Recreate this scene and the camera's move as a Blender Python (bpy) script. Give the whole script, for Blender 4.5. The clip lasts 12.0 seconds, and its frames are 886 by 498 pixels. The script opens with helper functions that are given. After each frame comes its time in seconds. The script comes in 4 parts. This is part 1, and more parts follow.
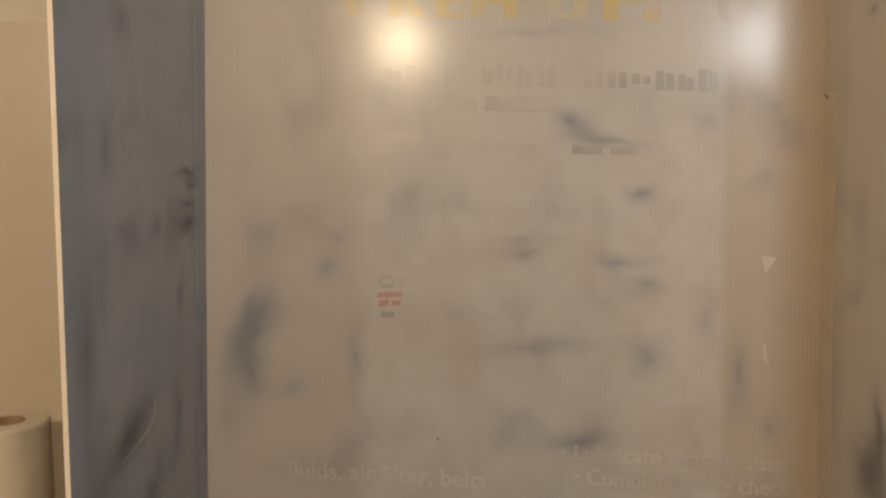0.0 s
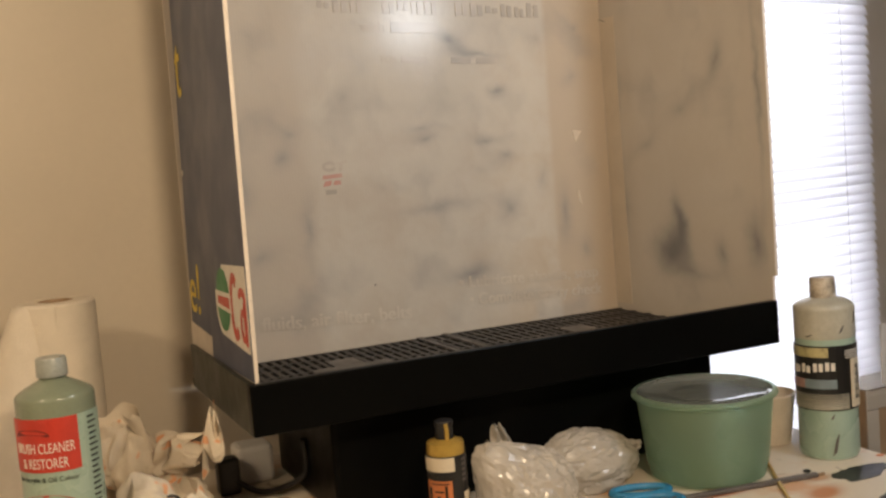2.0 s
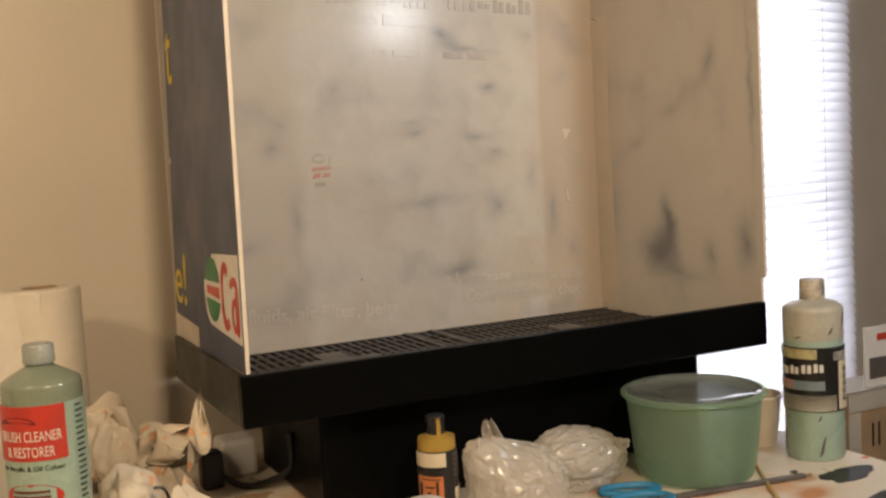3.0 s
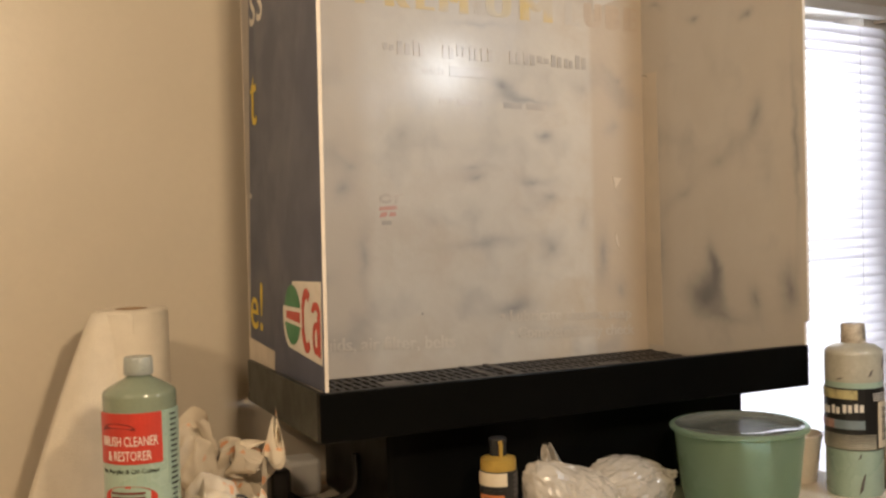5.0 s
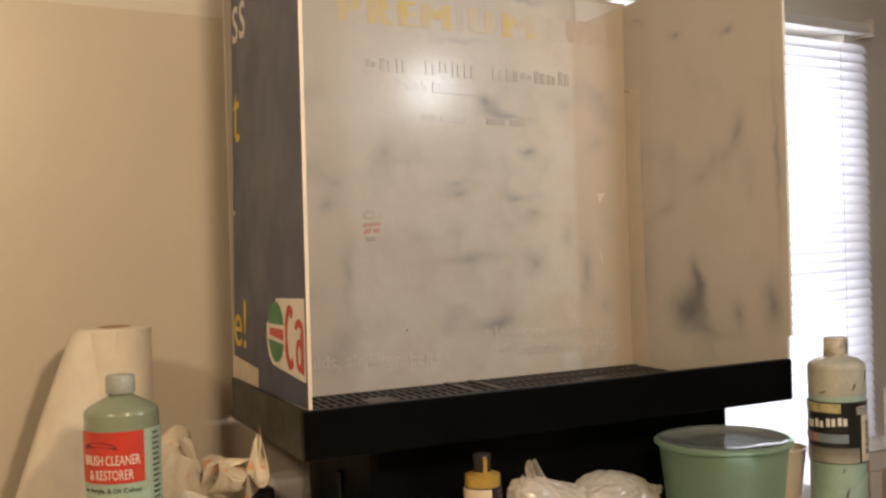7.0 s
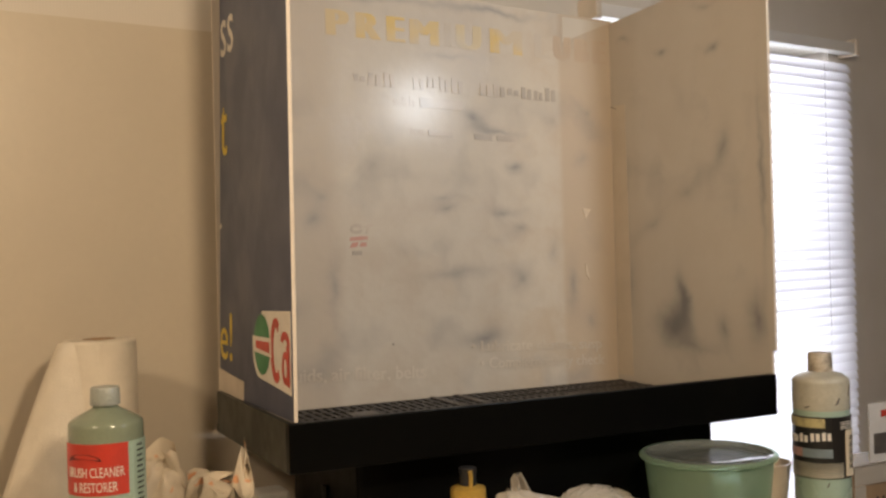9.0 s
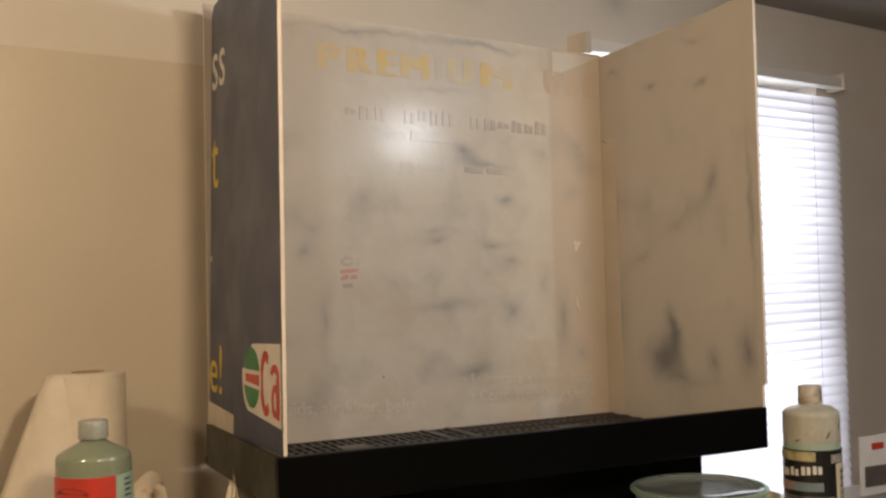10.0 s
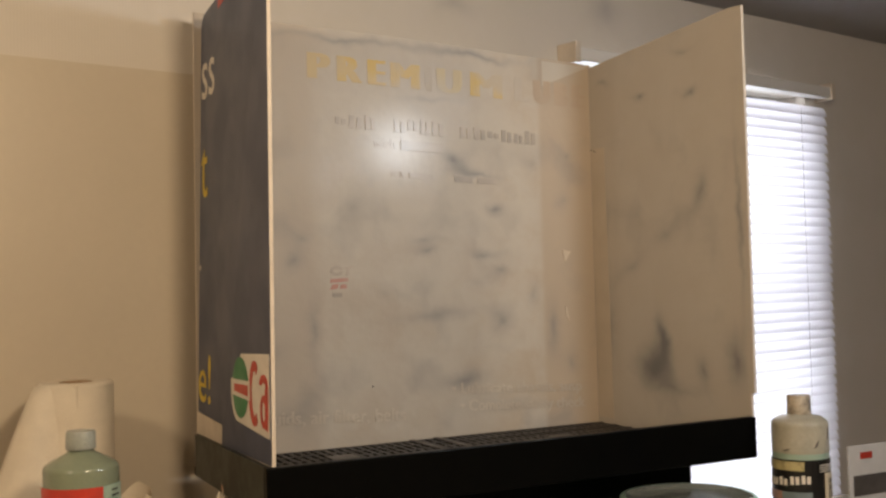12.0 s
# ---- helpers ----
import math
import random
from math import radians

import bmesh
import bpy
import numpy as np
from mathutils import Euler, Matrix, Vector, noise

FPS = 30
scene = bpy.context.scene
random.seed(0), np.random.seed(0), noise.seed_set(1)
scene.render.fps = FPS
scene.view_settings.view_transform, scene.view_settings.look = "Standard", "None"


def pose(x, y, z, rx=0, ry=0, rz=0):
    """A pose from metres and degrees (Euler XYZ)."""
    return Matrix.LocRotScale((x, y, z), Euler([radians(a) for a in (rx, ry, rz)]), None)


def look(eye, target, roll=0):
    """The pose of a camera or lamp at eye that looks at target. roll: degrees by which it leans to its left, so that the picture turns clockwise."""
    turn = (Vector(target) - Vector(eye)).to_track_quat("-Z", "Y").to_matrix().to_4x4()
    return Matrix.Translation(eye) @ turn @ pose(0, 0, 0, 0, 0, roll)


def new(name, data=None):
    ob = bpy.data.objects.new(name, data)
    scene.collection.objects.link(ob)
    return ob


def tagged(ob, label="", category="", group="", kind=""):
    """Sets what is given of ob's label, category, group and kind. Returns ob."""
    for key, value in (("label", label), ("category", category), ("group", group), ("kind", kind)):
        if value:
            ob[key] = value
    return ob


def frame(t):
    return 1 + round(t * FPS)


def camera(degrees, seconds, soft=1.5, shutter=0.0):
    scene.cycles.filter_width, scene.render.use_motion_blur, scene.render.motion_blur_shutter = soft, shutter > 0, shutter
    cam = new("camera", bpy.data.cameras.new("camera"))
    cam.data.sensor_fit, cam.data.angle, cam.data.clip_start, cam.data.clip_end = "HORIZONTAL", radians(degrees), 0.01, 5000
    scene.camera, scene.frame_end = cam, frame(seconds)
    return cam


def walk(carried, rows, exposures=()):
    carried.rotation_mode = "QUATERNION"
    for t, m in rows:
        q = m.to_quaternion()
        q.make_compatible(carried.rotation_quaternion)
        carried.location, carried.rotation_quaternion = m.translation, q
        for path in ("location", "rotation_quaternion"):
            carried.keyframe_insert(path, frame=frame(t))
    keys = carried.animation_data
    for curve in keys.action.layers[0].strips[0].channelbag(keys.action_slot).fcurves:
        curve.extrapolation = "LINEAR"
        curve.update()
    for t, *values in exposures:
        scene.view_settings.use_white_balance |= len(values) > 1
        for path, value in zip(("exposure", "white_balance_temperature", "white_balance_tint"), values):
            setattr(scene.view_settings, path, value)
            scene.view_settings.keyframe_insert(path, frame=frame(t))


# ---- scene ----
cam = camera(45.48, 12.0, soft=2.5)
PATH = [
    (0, (0.3686, -0.7538, 1.3749), (0.2759, 0.2376, 1.2822), -0.80),
    (0.5, (0.1922, -0.9647, 1.3487), (0.2364, 0.0321, 1.2834), -1.17),
    (1, (0.0351, -1.0785, 1.2999), (0.1590, -0.0863, 1.2885), -2.50),
    (1.5, (-0.1189, -1.0430, 1.2885), (0.1311, -0.0777, 1.2134), -1.78),
    (2, (-0.2302, -1.0336, 1.2430), (0.1689, -0.1209, 1.1551), -4.54),
    (2.5, (-0.2338, -0.9983, 1.2337), (0.1892, -0.0973, 1.1376), -3.80),
    (3, (-0.2540, -1.0127, 1.2346), (0.1740, -0.1132, 1.1470), -3.22),
    (3.5, (-0.3065, -1.0536, 1.2204), (0.1226, -0.1527, 1.1540), -1.97),
    (5.5, (-0.3328, -1.0723, 1.2199), (0.0746, -0.1596, 1.1875), -1.78),
    (6, (-0.3263, -1.0753, 1.2205), (0.0821, -0.1630, 1.1912), -1.91),
    (6.5, (-0.3299, -1.0719, 1.2208), (0.0939, -0.1665, 1.1979), -1.82),
    (7, (-0.3297, -1.0714, 1.2198), (0.0920, -0.1649, 1.1990), -1.93),
    (9, (-0.3305, -1.0744, 1.2154), (0.1027, -0.1731, 1.2106), -1.66),
    (9.5, (-0.3264, -1.0730, 1.2317), (0.1084, -0.1726, 1.2181), -1.59),
    (10, (-0.3300, -1.0769, 1.2167), (0.1109, -0.1797, 1.2416), -1.60),
    (10.5, (-0.3278, -1.0778, 1.2184), (0.1156, -0.1819, 1.2464), -1.77),
    (11, (-0.3249, -1.0753, 1.2147), (0.1204, -0.1804, 1.2448), -1.93),
    (11.5, (-0.3307, -1.0776, 1.2107), (0.1181, -0.1847, 1.2478), -1.64),
    (12, (-0.3287, -1.0773, 1.2189), (0.1203, -0.1844, 1.2510), -1.57),
]
walk(cam, [(t, look(eye, target, roll)) for t, eye, target, roll in PATH],
     exposures=[(0, -0.34), (1, -0.28), (1.5, -0.15), (2.5, 0.05), (3.5, 0.09), (5.5, 0.14), (7, 0.09), (9, -0.04), (10, -0.15), (12, -0.22)])

# ---- measures: one unit of the plan is U metres, counted from the front left top corner of the booth's tray ----
U, TABLE = 0.12, 0.85
BASE = TABLE + 1.5 * U


def at(x, y, z):
    return Vector((x * U, y * U, BASE + z * U))


# ---- world and lights ----
world = bpy.data.worlds.new("sky")
scene.world = world
world.use_nodes = True
wn = world.node_tree.nodes
sky = wn.new("ShaderNodeTexSky")
sky.sky_type, sky.sun_disc = "NISHITA", False
sky.sun_elevation, sky.sun_rotation = radians(35), radians(150)
world.node_tree.links.new(sky.outputs[0], wn["Background"].inputs["Color"])
wn["Background"].inputs["Strength"].default_value = 0.12


def lamp(name, place, aim, watts, size, colour):
    data = bpy.data.lights.new(name, "AREA")
    data.shape, data.size, data.energy, data.color = "DISK", size, watts, colour
    ob = new(name, data)
    ob.matrix_world = look(at(*place), at(*aim))
    return ob


WARM = (1.0, 0.76, 0.50)
lamp("desk_lamp_light", (0.45, -8.4, 4.9), (2.2, 2.5, 1.5), 8.0, 0.09, WARM)
lamp("side_lamp_light", (-6.6, -5.0, 5.3), (-1.5, 2.6, 2.6), 4.4, 0.10, WARM)
lamp("daylight_lamp_light", (6.7, -6.4, 4.6), (2.5, 2.5, 2.2), 3.5, 0.13, (0.90, 0.95, 1.0))

# ---- materials ----


def links(mat):
    mat.use_nodes = True
    return mat.node_tree.nodes, mat.node_tree.links


def mix(n, l, fac, a, b):
    m = n.new("ShaderNodeMix")
    m.data_type = "RGBA"
    for sock, v in ((m.inputs[0], fac), (m.inputs[6], a), (m.inputs[7], b)):
        if hasattr(v, "is_linked"):
            l.new(v, sock)
        else:
            sock.default_value = v if isinstance(v, float) else (*v, 1) if len(v) == 3 else v
    return m.outputs[2]


def ramp(n, l, src, lo, hi, a=0.0, b=1.0):
    r = n.new("ShaderNodeMapRange")
    r.inputs[1].default_value, r.inputs[2].default_value = lo, hi
    r.inputs[3].default_value, r.inputs[4].default_value = a, b
    r.interpolation_type = "SMOOTHSTEP"
    l.new(src, r.inputs[0])
    return r.outputs[0]


def noise_node(n, l, scale, detail=4.0, rough=0.55, vec=None, distort=0.0):
    t = n.new("ShaderNodeTexNoise")
    t.inputs["Scale"].default_value, t.inputs["Detail"].default_value = scale, detail
    t.inputs["Roughness"].default_value, t.inputs["Distortion"].default_value = rough, distort
    if vec is None:
        c = n.new("ShaderNodeTexCoord")
        vec = c.outputs["Object"]
    l.new(vec, t.inputs["Vector"])
    return t.outputs["Fac"]


def surface(name, colour, dark=0.75, rough=0.5, metal=0.0, scale=30.0, fine=300.0, bump=0.1, spec=0.5, transmission=0.0, alpha=1.0, coat=0.0):
    """Colour with stains and grain at two scales, and fine relief."""
    mat = bpy.data.materials.new(name)
    n, l = links(mat)
    p = n["Principled BSDF"]
    big, small = noise_node(n, l, scale), noise_node(n, l, fine, 3)
    c1 = mix(n, l, ramp(n, l, big, 0.35, 0.7), colour, tuple(v * dark for v in colour))
    c2 = mix(n, l, ramp(n, l, small, 0.3, 0.8, 0, 0.25), c1, tuple(v * dark * dark for v in colour))
    l.new(c2, p.inputs["Base Color"])
    l.new(ramp(n, l, big, 0.3, 0.7, rough * 0.85, min(1, rough * 1.15)), p.inputs["Roughness"])
    p.inputs["Metallic"].default_value, p.inputs["Specular IOR Level"].default_value = metal, spec
    p.inputs["Transmission Weight"].default_value, p.inputs["Alpha"].default_value = transmission, alpha
    p.inputs["Coat Weight"].default_value = coat
    if bump:
        b = n.new("ShaderNodeBump")
        b.inputs["Strength"].default_value, b.inputs["Distance"].default_value = bump, 0.002
        l.new(small, b.inputs["Height"])
        l.new(b.outputs[0], p.inputs["Normal"])
    return mat


def oversprayed(name, u_axis, ground, spray, stain, blobs, bands, fade=0.5, rough=0.40, coat=0.2, ground_far=None):
    """Printed plastic sheet with overspray: bands of spray, soft stains of given place, drips of noise."""
    mat = bpy.data.materials.new(name)
    n, l = links(mat)
    p = n["Principled BSDF"]
    g = n.new("ShaderNodeNewGeometry")
    s = n.new("ShaderNodeSeparateXYZ")
    l.new(g.outputs["Position"], s.inputs[0])
    c = n.new("ShaderNodeCombineXYZ")
    l.new(s.outputs[u_axis], c.inputs[0])
    l.new(s.outputs[2], c.inputs[2])
    m = n.new("ShaderNodeMapping")
    m.vector_type = "TEXTURE"
    m.inputs["Location"].default_value, m.inputs["Scale"].default_value = (0, 0, BASE), (U, U, U)
    l.new(c.outputs[0], m.inputs[0])
    plan = m.outputs[0]
    tn = n.new("ShaderNodeTexNoise")
    tn.inputs["Scale"].default_value, tn.inputs["Detail"].default_value = 2.2, 4
    l.new(plan, tn.inputs["Vector"])
    sub = n.new("ShaderNodeVectorMath")
    sub.operation = "MULTIPLY_ADD"
    l.new(tn.outputs["Color"], sub.inputs[0])
    sub.inputs[1].default_value, sub.inputs[2].default_value = (0.3, 0, 0.3), (-0.15, 0, -0.15)
    add = n.new("ShaderNodeVectorMath")
    l.new(plan, add.inputs[0]), l.new(sub.outputs[0], add.inputs[1])
    warped = add.outputs[0]
    total = None
    for u, v, ru, rv, turn, amount in blobs:
        u, v, ru, rv, amount = 1.01 * u + (0.08 if u_axis else 0), 1.007 * v, 2.2 * ru, 2.15 * rv, 1.25 * amount
        mp = n.new("ShaderNodeMapping")
        mp.vector_type = "TEXTURE"
        mp.inputs["Location"].default_value, mp.inputs["Scale"].default_value = (u, 0, v), (ru, 1, rv)
        mp.inputs["Rotation"].default_value = (0, radians(turn), 0)
        l.new(warped, mp.inputs[0])
        gr = n.new("ShaderNodeTexGradient")
        gr.gradient_type = "QUADRATIC_SPHERE"
        l.new(mp.outputs[0], gr.inputs[0])
        ma = n.new("ShaderNodeMath")
        ma.operation = "MULTIPLY_ADD"
        l.new(gr.outputs["Fac"], ma.inputs[0])
        ma.inputs[1].default_value = amount
        if total is None:
            ma.inputs[2].default_value = 0.0
        else:
            l.new(total, ma.inputs[2])
        total = ma.outputs[0]
    ss = n.new("ShaderNodeSeparateXYZ")
    l.new(plan, ss.inputs[0])
    left, right, soft = bands
    a = ramp(n, l, ss.outputs[0], left - soft, left + soft)
    b = ramp(n, l, ss.outputs[0], right + soft * 0.35, right - soft * 0.35)
    bm_ = n.new("ShaderNodeMath")
    bm_.operation = "MULTIPLY"
    l.new(a, bm_.inputs[0]), l.new(b, bm_.inputs[1])
    mottle = noise_node(n, l, 1.1, 5, 0.6, warped)
    cloud = ramp(n, l, mottle, 0.32, 0.62, 0.15, 1.0)
    cover = n.new("ShaderNodeMath")
    cover.operation = "MULTIPLY"
    l.new(bm_.outputs[0], cover.inputs[0]), l.new(cloud, cover.inputs[1])
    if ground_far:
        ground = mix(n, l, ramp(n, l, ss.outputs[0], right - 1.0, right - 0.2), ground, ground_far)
    col = mix(n, l, cover.outputs[0], ground, spray)
    grey = noise_node(n, l, 1.15, 3, 0.5, warped)
    col = mix(n, l, ramp(n, l, grey, 0.5, 0.78, 0.0, fade), col, stain)
    if total is not None:
        col = mix(n, l, ramp(n, l, total, 0.0, 1.0), col, stain)
    flutes = n.new("ShaderNodeTexWave")
    flutes.inputs["Scale"].default_value = 9.0
    flutes.bands_direction = "X"
    l.new(plan, flutes.inputs["Vector"])
    col = mix(n, l, ramp(n, l, flutes.outputs["Fac"], 0.0, 1.0, 0.0, 0.05), col, tuple(v * 0.6 for v in stain))
    l.new(col, p.inputs["Base Color"])
    l.new(ramp(n, l, mottle, 0.3, 0.7, rough * 0.8, rough * 1.5), p.inputs["Roughness"])
    p.inputs["Coat Weight"].default_value, p.inputs["Coat Roughness"].default_value = coat, 0.17
    b1 = n.new("ShaderNodeBump")
    b1.inputs["Strength"].default_value, b1.inputs["Distance"].default_value = 0.3, 0.004
    l.new(noise_node(n, l, 2.6, 3, 0.5, plan), b1.inputs["Height"])
    l.new(b1.outputs[0], p.inputs["Normal"])
    return mat


TAPE = surface("pale_tape", (0.56, 0.48, 0.38), 0.92, 0.35, scale=20, bump=0.05)
DARKRED = surface("dark_red_print", (0.16, 0.015, 0.012), 0.85, 0.45, bump=0.0)
WALL = surface("wall_paint", (0.60, 0.545, 0.475), 0.93, 0.6, scale=4, fine=180, bump=0.15)
# ceiling's shade is put into this grey, so its edge shows against the wall
CEIL = surface("shaded_ceiling_paint", (0.32, 0.30, 0.28), 0.93, 0.8, scale=3, fine=120, bump=0.2)
SHEET = surface("cream_vinyl", (0.60, 0.53, 0.425), 0.94, 0.34, scale=5, fine=90, bump=0.12)
BLACK = surface("black_coated_board", (0.0025, 0.0025, 0.0022), 0.6, 0.36, scale=25, fine=260, bump=0.15, spec=0.09)
# paler olive copy of the black board; carries the light on the left side
BLACK_LIT = surface("black_coated_board_lit_side", (0.030, 0.032, 0.024), 0.8, 0.42, scale=25, fine=260, bump=0.1, spec=0.4)
GRILL = surface("dusty_black_plastic", (0.022, 0.018, 0.016), 0.55, 0.5, scale=30, fine=300, bump=0.2)
GREY = surface("grey_dusty_plastic", (0.13, 0.115, 0.105), 0.7, 0.5, scale=30, fine=300, bump=0.1)
EDGE = surface("white_plastic_edge", (0.72, 0.63, 0.52), 0.85, 0.45, scale=20, bump=0.05)
NAVY = surface("navy_printed_plastic", (0.056, 0.068, 0.118), 0.94, 0.42, scale=12, bump=0.05)
YELLOW = surface("yellow_print", (0.75, 0.55, 0.03), 0.9, 0.4, bump=0.0)
WHITE = surface("white_print", (0.75, 0.70, 0.62), 0.9, 0.4, bump=0.0)
RED = surface("red_print", (0.55, 0.05, 0.03), 0.85, 0.4, bump=0.0)
GREEN = surface("green_print", (0.03, 0.22, 0.08), 0.85, 0.4, bump=0.0)
PAPER = surface("white_paper_towel", (0.70, 0.63, 0.52), 0.92, 0.9, scale=30, fine=500, bump=0.4)
TISSUE = surface("crumpled_tissue", (0.70, 0.62, 0.50), 0.95, 0.9, scale=40, fine=400, bump=0.2)
n, l = links(TISSUE)
smear = mix(n, l, ramp(n, l, noise_node(n, l, 34, 2, 0.5), 0.60, 0.65, 0, 0.7), n["Principled BSDF"].inputs["Base Color"].links[0].from_socket, (0.75, 0.30, 0.10))
l.new(smear, n["Principled BSDF"].inputs["Base Color"])
CARD = surface("brown_cardboard", (0.36, 0.24, 0.14), 0.85, 0.8, scale=20, fine=200, bump=0.2)
TRIM = surface("white_trim_paint", (0.75, 0.73, 0.70), 0.95, 0.4, scale=8, bump=0.05)
FLOOR = surface("worn_wooden_floor", (0.22, 0.14, 0.08), 0.7, 0.45, scale=10, fine=120, bump=0.2)
WOOD = surface("pale_wood", (0.45, 0.33, 0.20), 0.75, 0.55, scale=30, fine=300, bump=0.2)
CABLE = surface("black_rubber", (0.012, 0.012, 0.014), 0.8, 0.45, bump=0.1)
BLUE = surface("blue_plastic", (0.03, 0.22, 0.42), 0.85, 0.35, bump=0.05)
STEEL = surface("brushed_steel", (0.6, 0.58, 0.55), 0.8, 0.3, metal=1.0, bump=0.05)
GOLD = surface("gold_paint", (0.55, 0.36, 0.08), 0.8, 0.35, metal=0.4, bump=0.1)
DARK = surface("black_label", (0.015, 0.014, 0.013), 0.8, 0.35, bump=0.0)
CREAM = surface("cream_label", (0.66, 0.57, 0.42), 0.9, 0.45, bump=0.0)
ORANGE = surface("orange_print", (0.60, 0.20, 0.07), 0.8, 0.45, bump=0.0)
CAPGREY = surface("grey_screw_cap", (0.36, 0.38, 0.34), 0.7, 0.3, bump=0.1)
STAINED = surface("paint_crusted_cap", (0.55, 0.47, 0.36), 0.3, 0.5, scale=60, bump=0.2)
TEAL = surface("pale_green_liquid_bottle", (0.235, 0.27, 0.19), 0.85, 0.22, scale=15, bump=0.03, coat=0.3)
MINT = surface("pale_mint_plastic", (0.35, 0.465, 0.375), 0.9, 0.28, scale=15, bump=0.03, coat=0.3)
CLOUDY = surface("cloudy_empty_plastic", (0.46, 0.43, 0.34), 0.75, 0.35, scale=25, bump=0.03, coat=0.2)
GREENTUB = surface("frosted_green_tub", (0.42, 0.53, 0.42), 0.9, 0.3, scale=14, fine=90, bump=0.02)
n, l = links(GREENTUB)
thin, clear, m1, m2 = n.new("ShaderNodeBsdfTranslucent"), n.new("ShaderNodeBsdfTransparent"), n.new("ShaderNodeMixShader"), n.new("ShaderNodeMixShader")
thin.inputs["Color"].default_value, clear.inputs["Color"].default_value = (0.60, 0.74, 0.60, 1), (0.84, 0.94, 0.87, 1)
m1.inputs[0].default_value, m2.inputs[0].default_value = 0.5, 0.56
l.new(n["Principled BSDF"].outputs[0], m1.inputs[1]), l.new(thin.outputs[0], m1.inputs[2])
l.new(m1.outputs[0], m2.inputs[1]), l.new(clear.outputs[0], m2.inputs[2])
l.new(m2.outputs[0], n["Material Output"].inputs["Surface"])
WRAP = bpy.data.materials.new("crinkled_clear_wrap")
n, l = links(WRAP)
p = n["Principled BSDF"]
p.inputs["Base Color"].default_value, p.inputs["Roughness"].default_value = (0.62, 0.57, 0.50, 1), 0.26
p.inputs["Coat Weight"].default_value, p.inputs["Coat Roughness"].default_value = 0.25, 0.12
c, mp, ri = n.new("ShaderNodeTexCoord"), n.new("ShaderNodeMapping"), n.new("ShaderNodeTexNoise")
mp.inputs["Rotation"].default_value, mp.inputs["Scale"].default_value = (0.3, 0.7, 0.2), (1.0, 1.6, 2.6)
ri.noise_type, ri.inputs["Scale"].default_value, ri.inputs["Detail"].default_value = "RIDGED_MULTIFRACTAL", 26, 4
ri.inputs["Distortion"].default_value = 0.6
l.new(c.outputs["Object"], mp.inputs[0]), l.new(mp.outputs[0], ri.inputs["Vector"])
bp = n.new("ShaderNodeBump")
bp.inputs["Strength"].default_value, bp.inputs["Distance"].default_value = 0.45, 0.004
l.new(ri.outputs["Fac"], bp.inputs["Height"]), l.new(bp.outputs[0], p.inputs["Normal"])
clear, m1 = n.new("ShaderNodeBsdfTransparent"), n.new("ShaderNodeMixShader")
m1.inputs[0].default_value = 0.4
l.new(p.outputs[0], m1.inputs[1]), l.new(clear.outputs[0], m1.inputs[2])
l.new(m1.outputs[0], n["Material Output"].inputs["Surface"])
LID = surface("clear_lid", (0.24, 0.25, 0.22), 0.9, 0.07, scale=12, bump=0.03, coat=1.0)
n, l = links(LID)
clear, m1 = n.new("ShaderNodeBsdfTransparent"), n.new("ShaderNodeMixShader")
clear.inputs["Color"].default_value = (0.93, 0.95, 0.92, 1)
m1.inputs[0].default_value = 0.2
n["Principled BSDF"].inputs["IOR"].default_value = 2.3
l.new(n["Principled BSDF"].outputs[0], m1.inputs[1]), l.new(clear.outputs[0], m1.inputs[2])
l.new(m1.outputs[0], n["Material Output"].inputs["Surface"])
FLYER = surface("printed_leaflet", (0.72, 0.70, 0.68), 0.9, 0.4, bump=0.0)

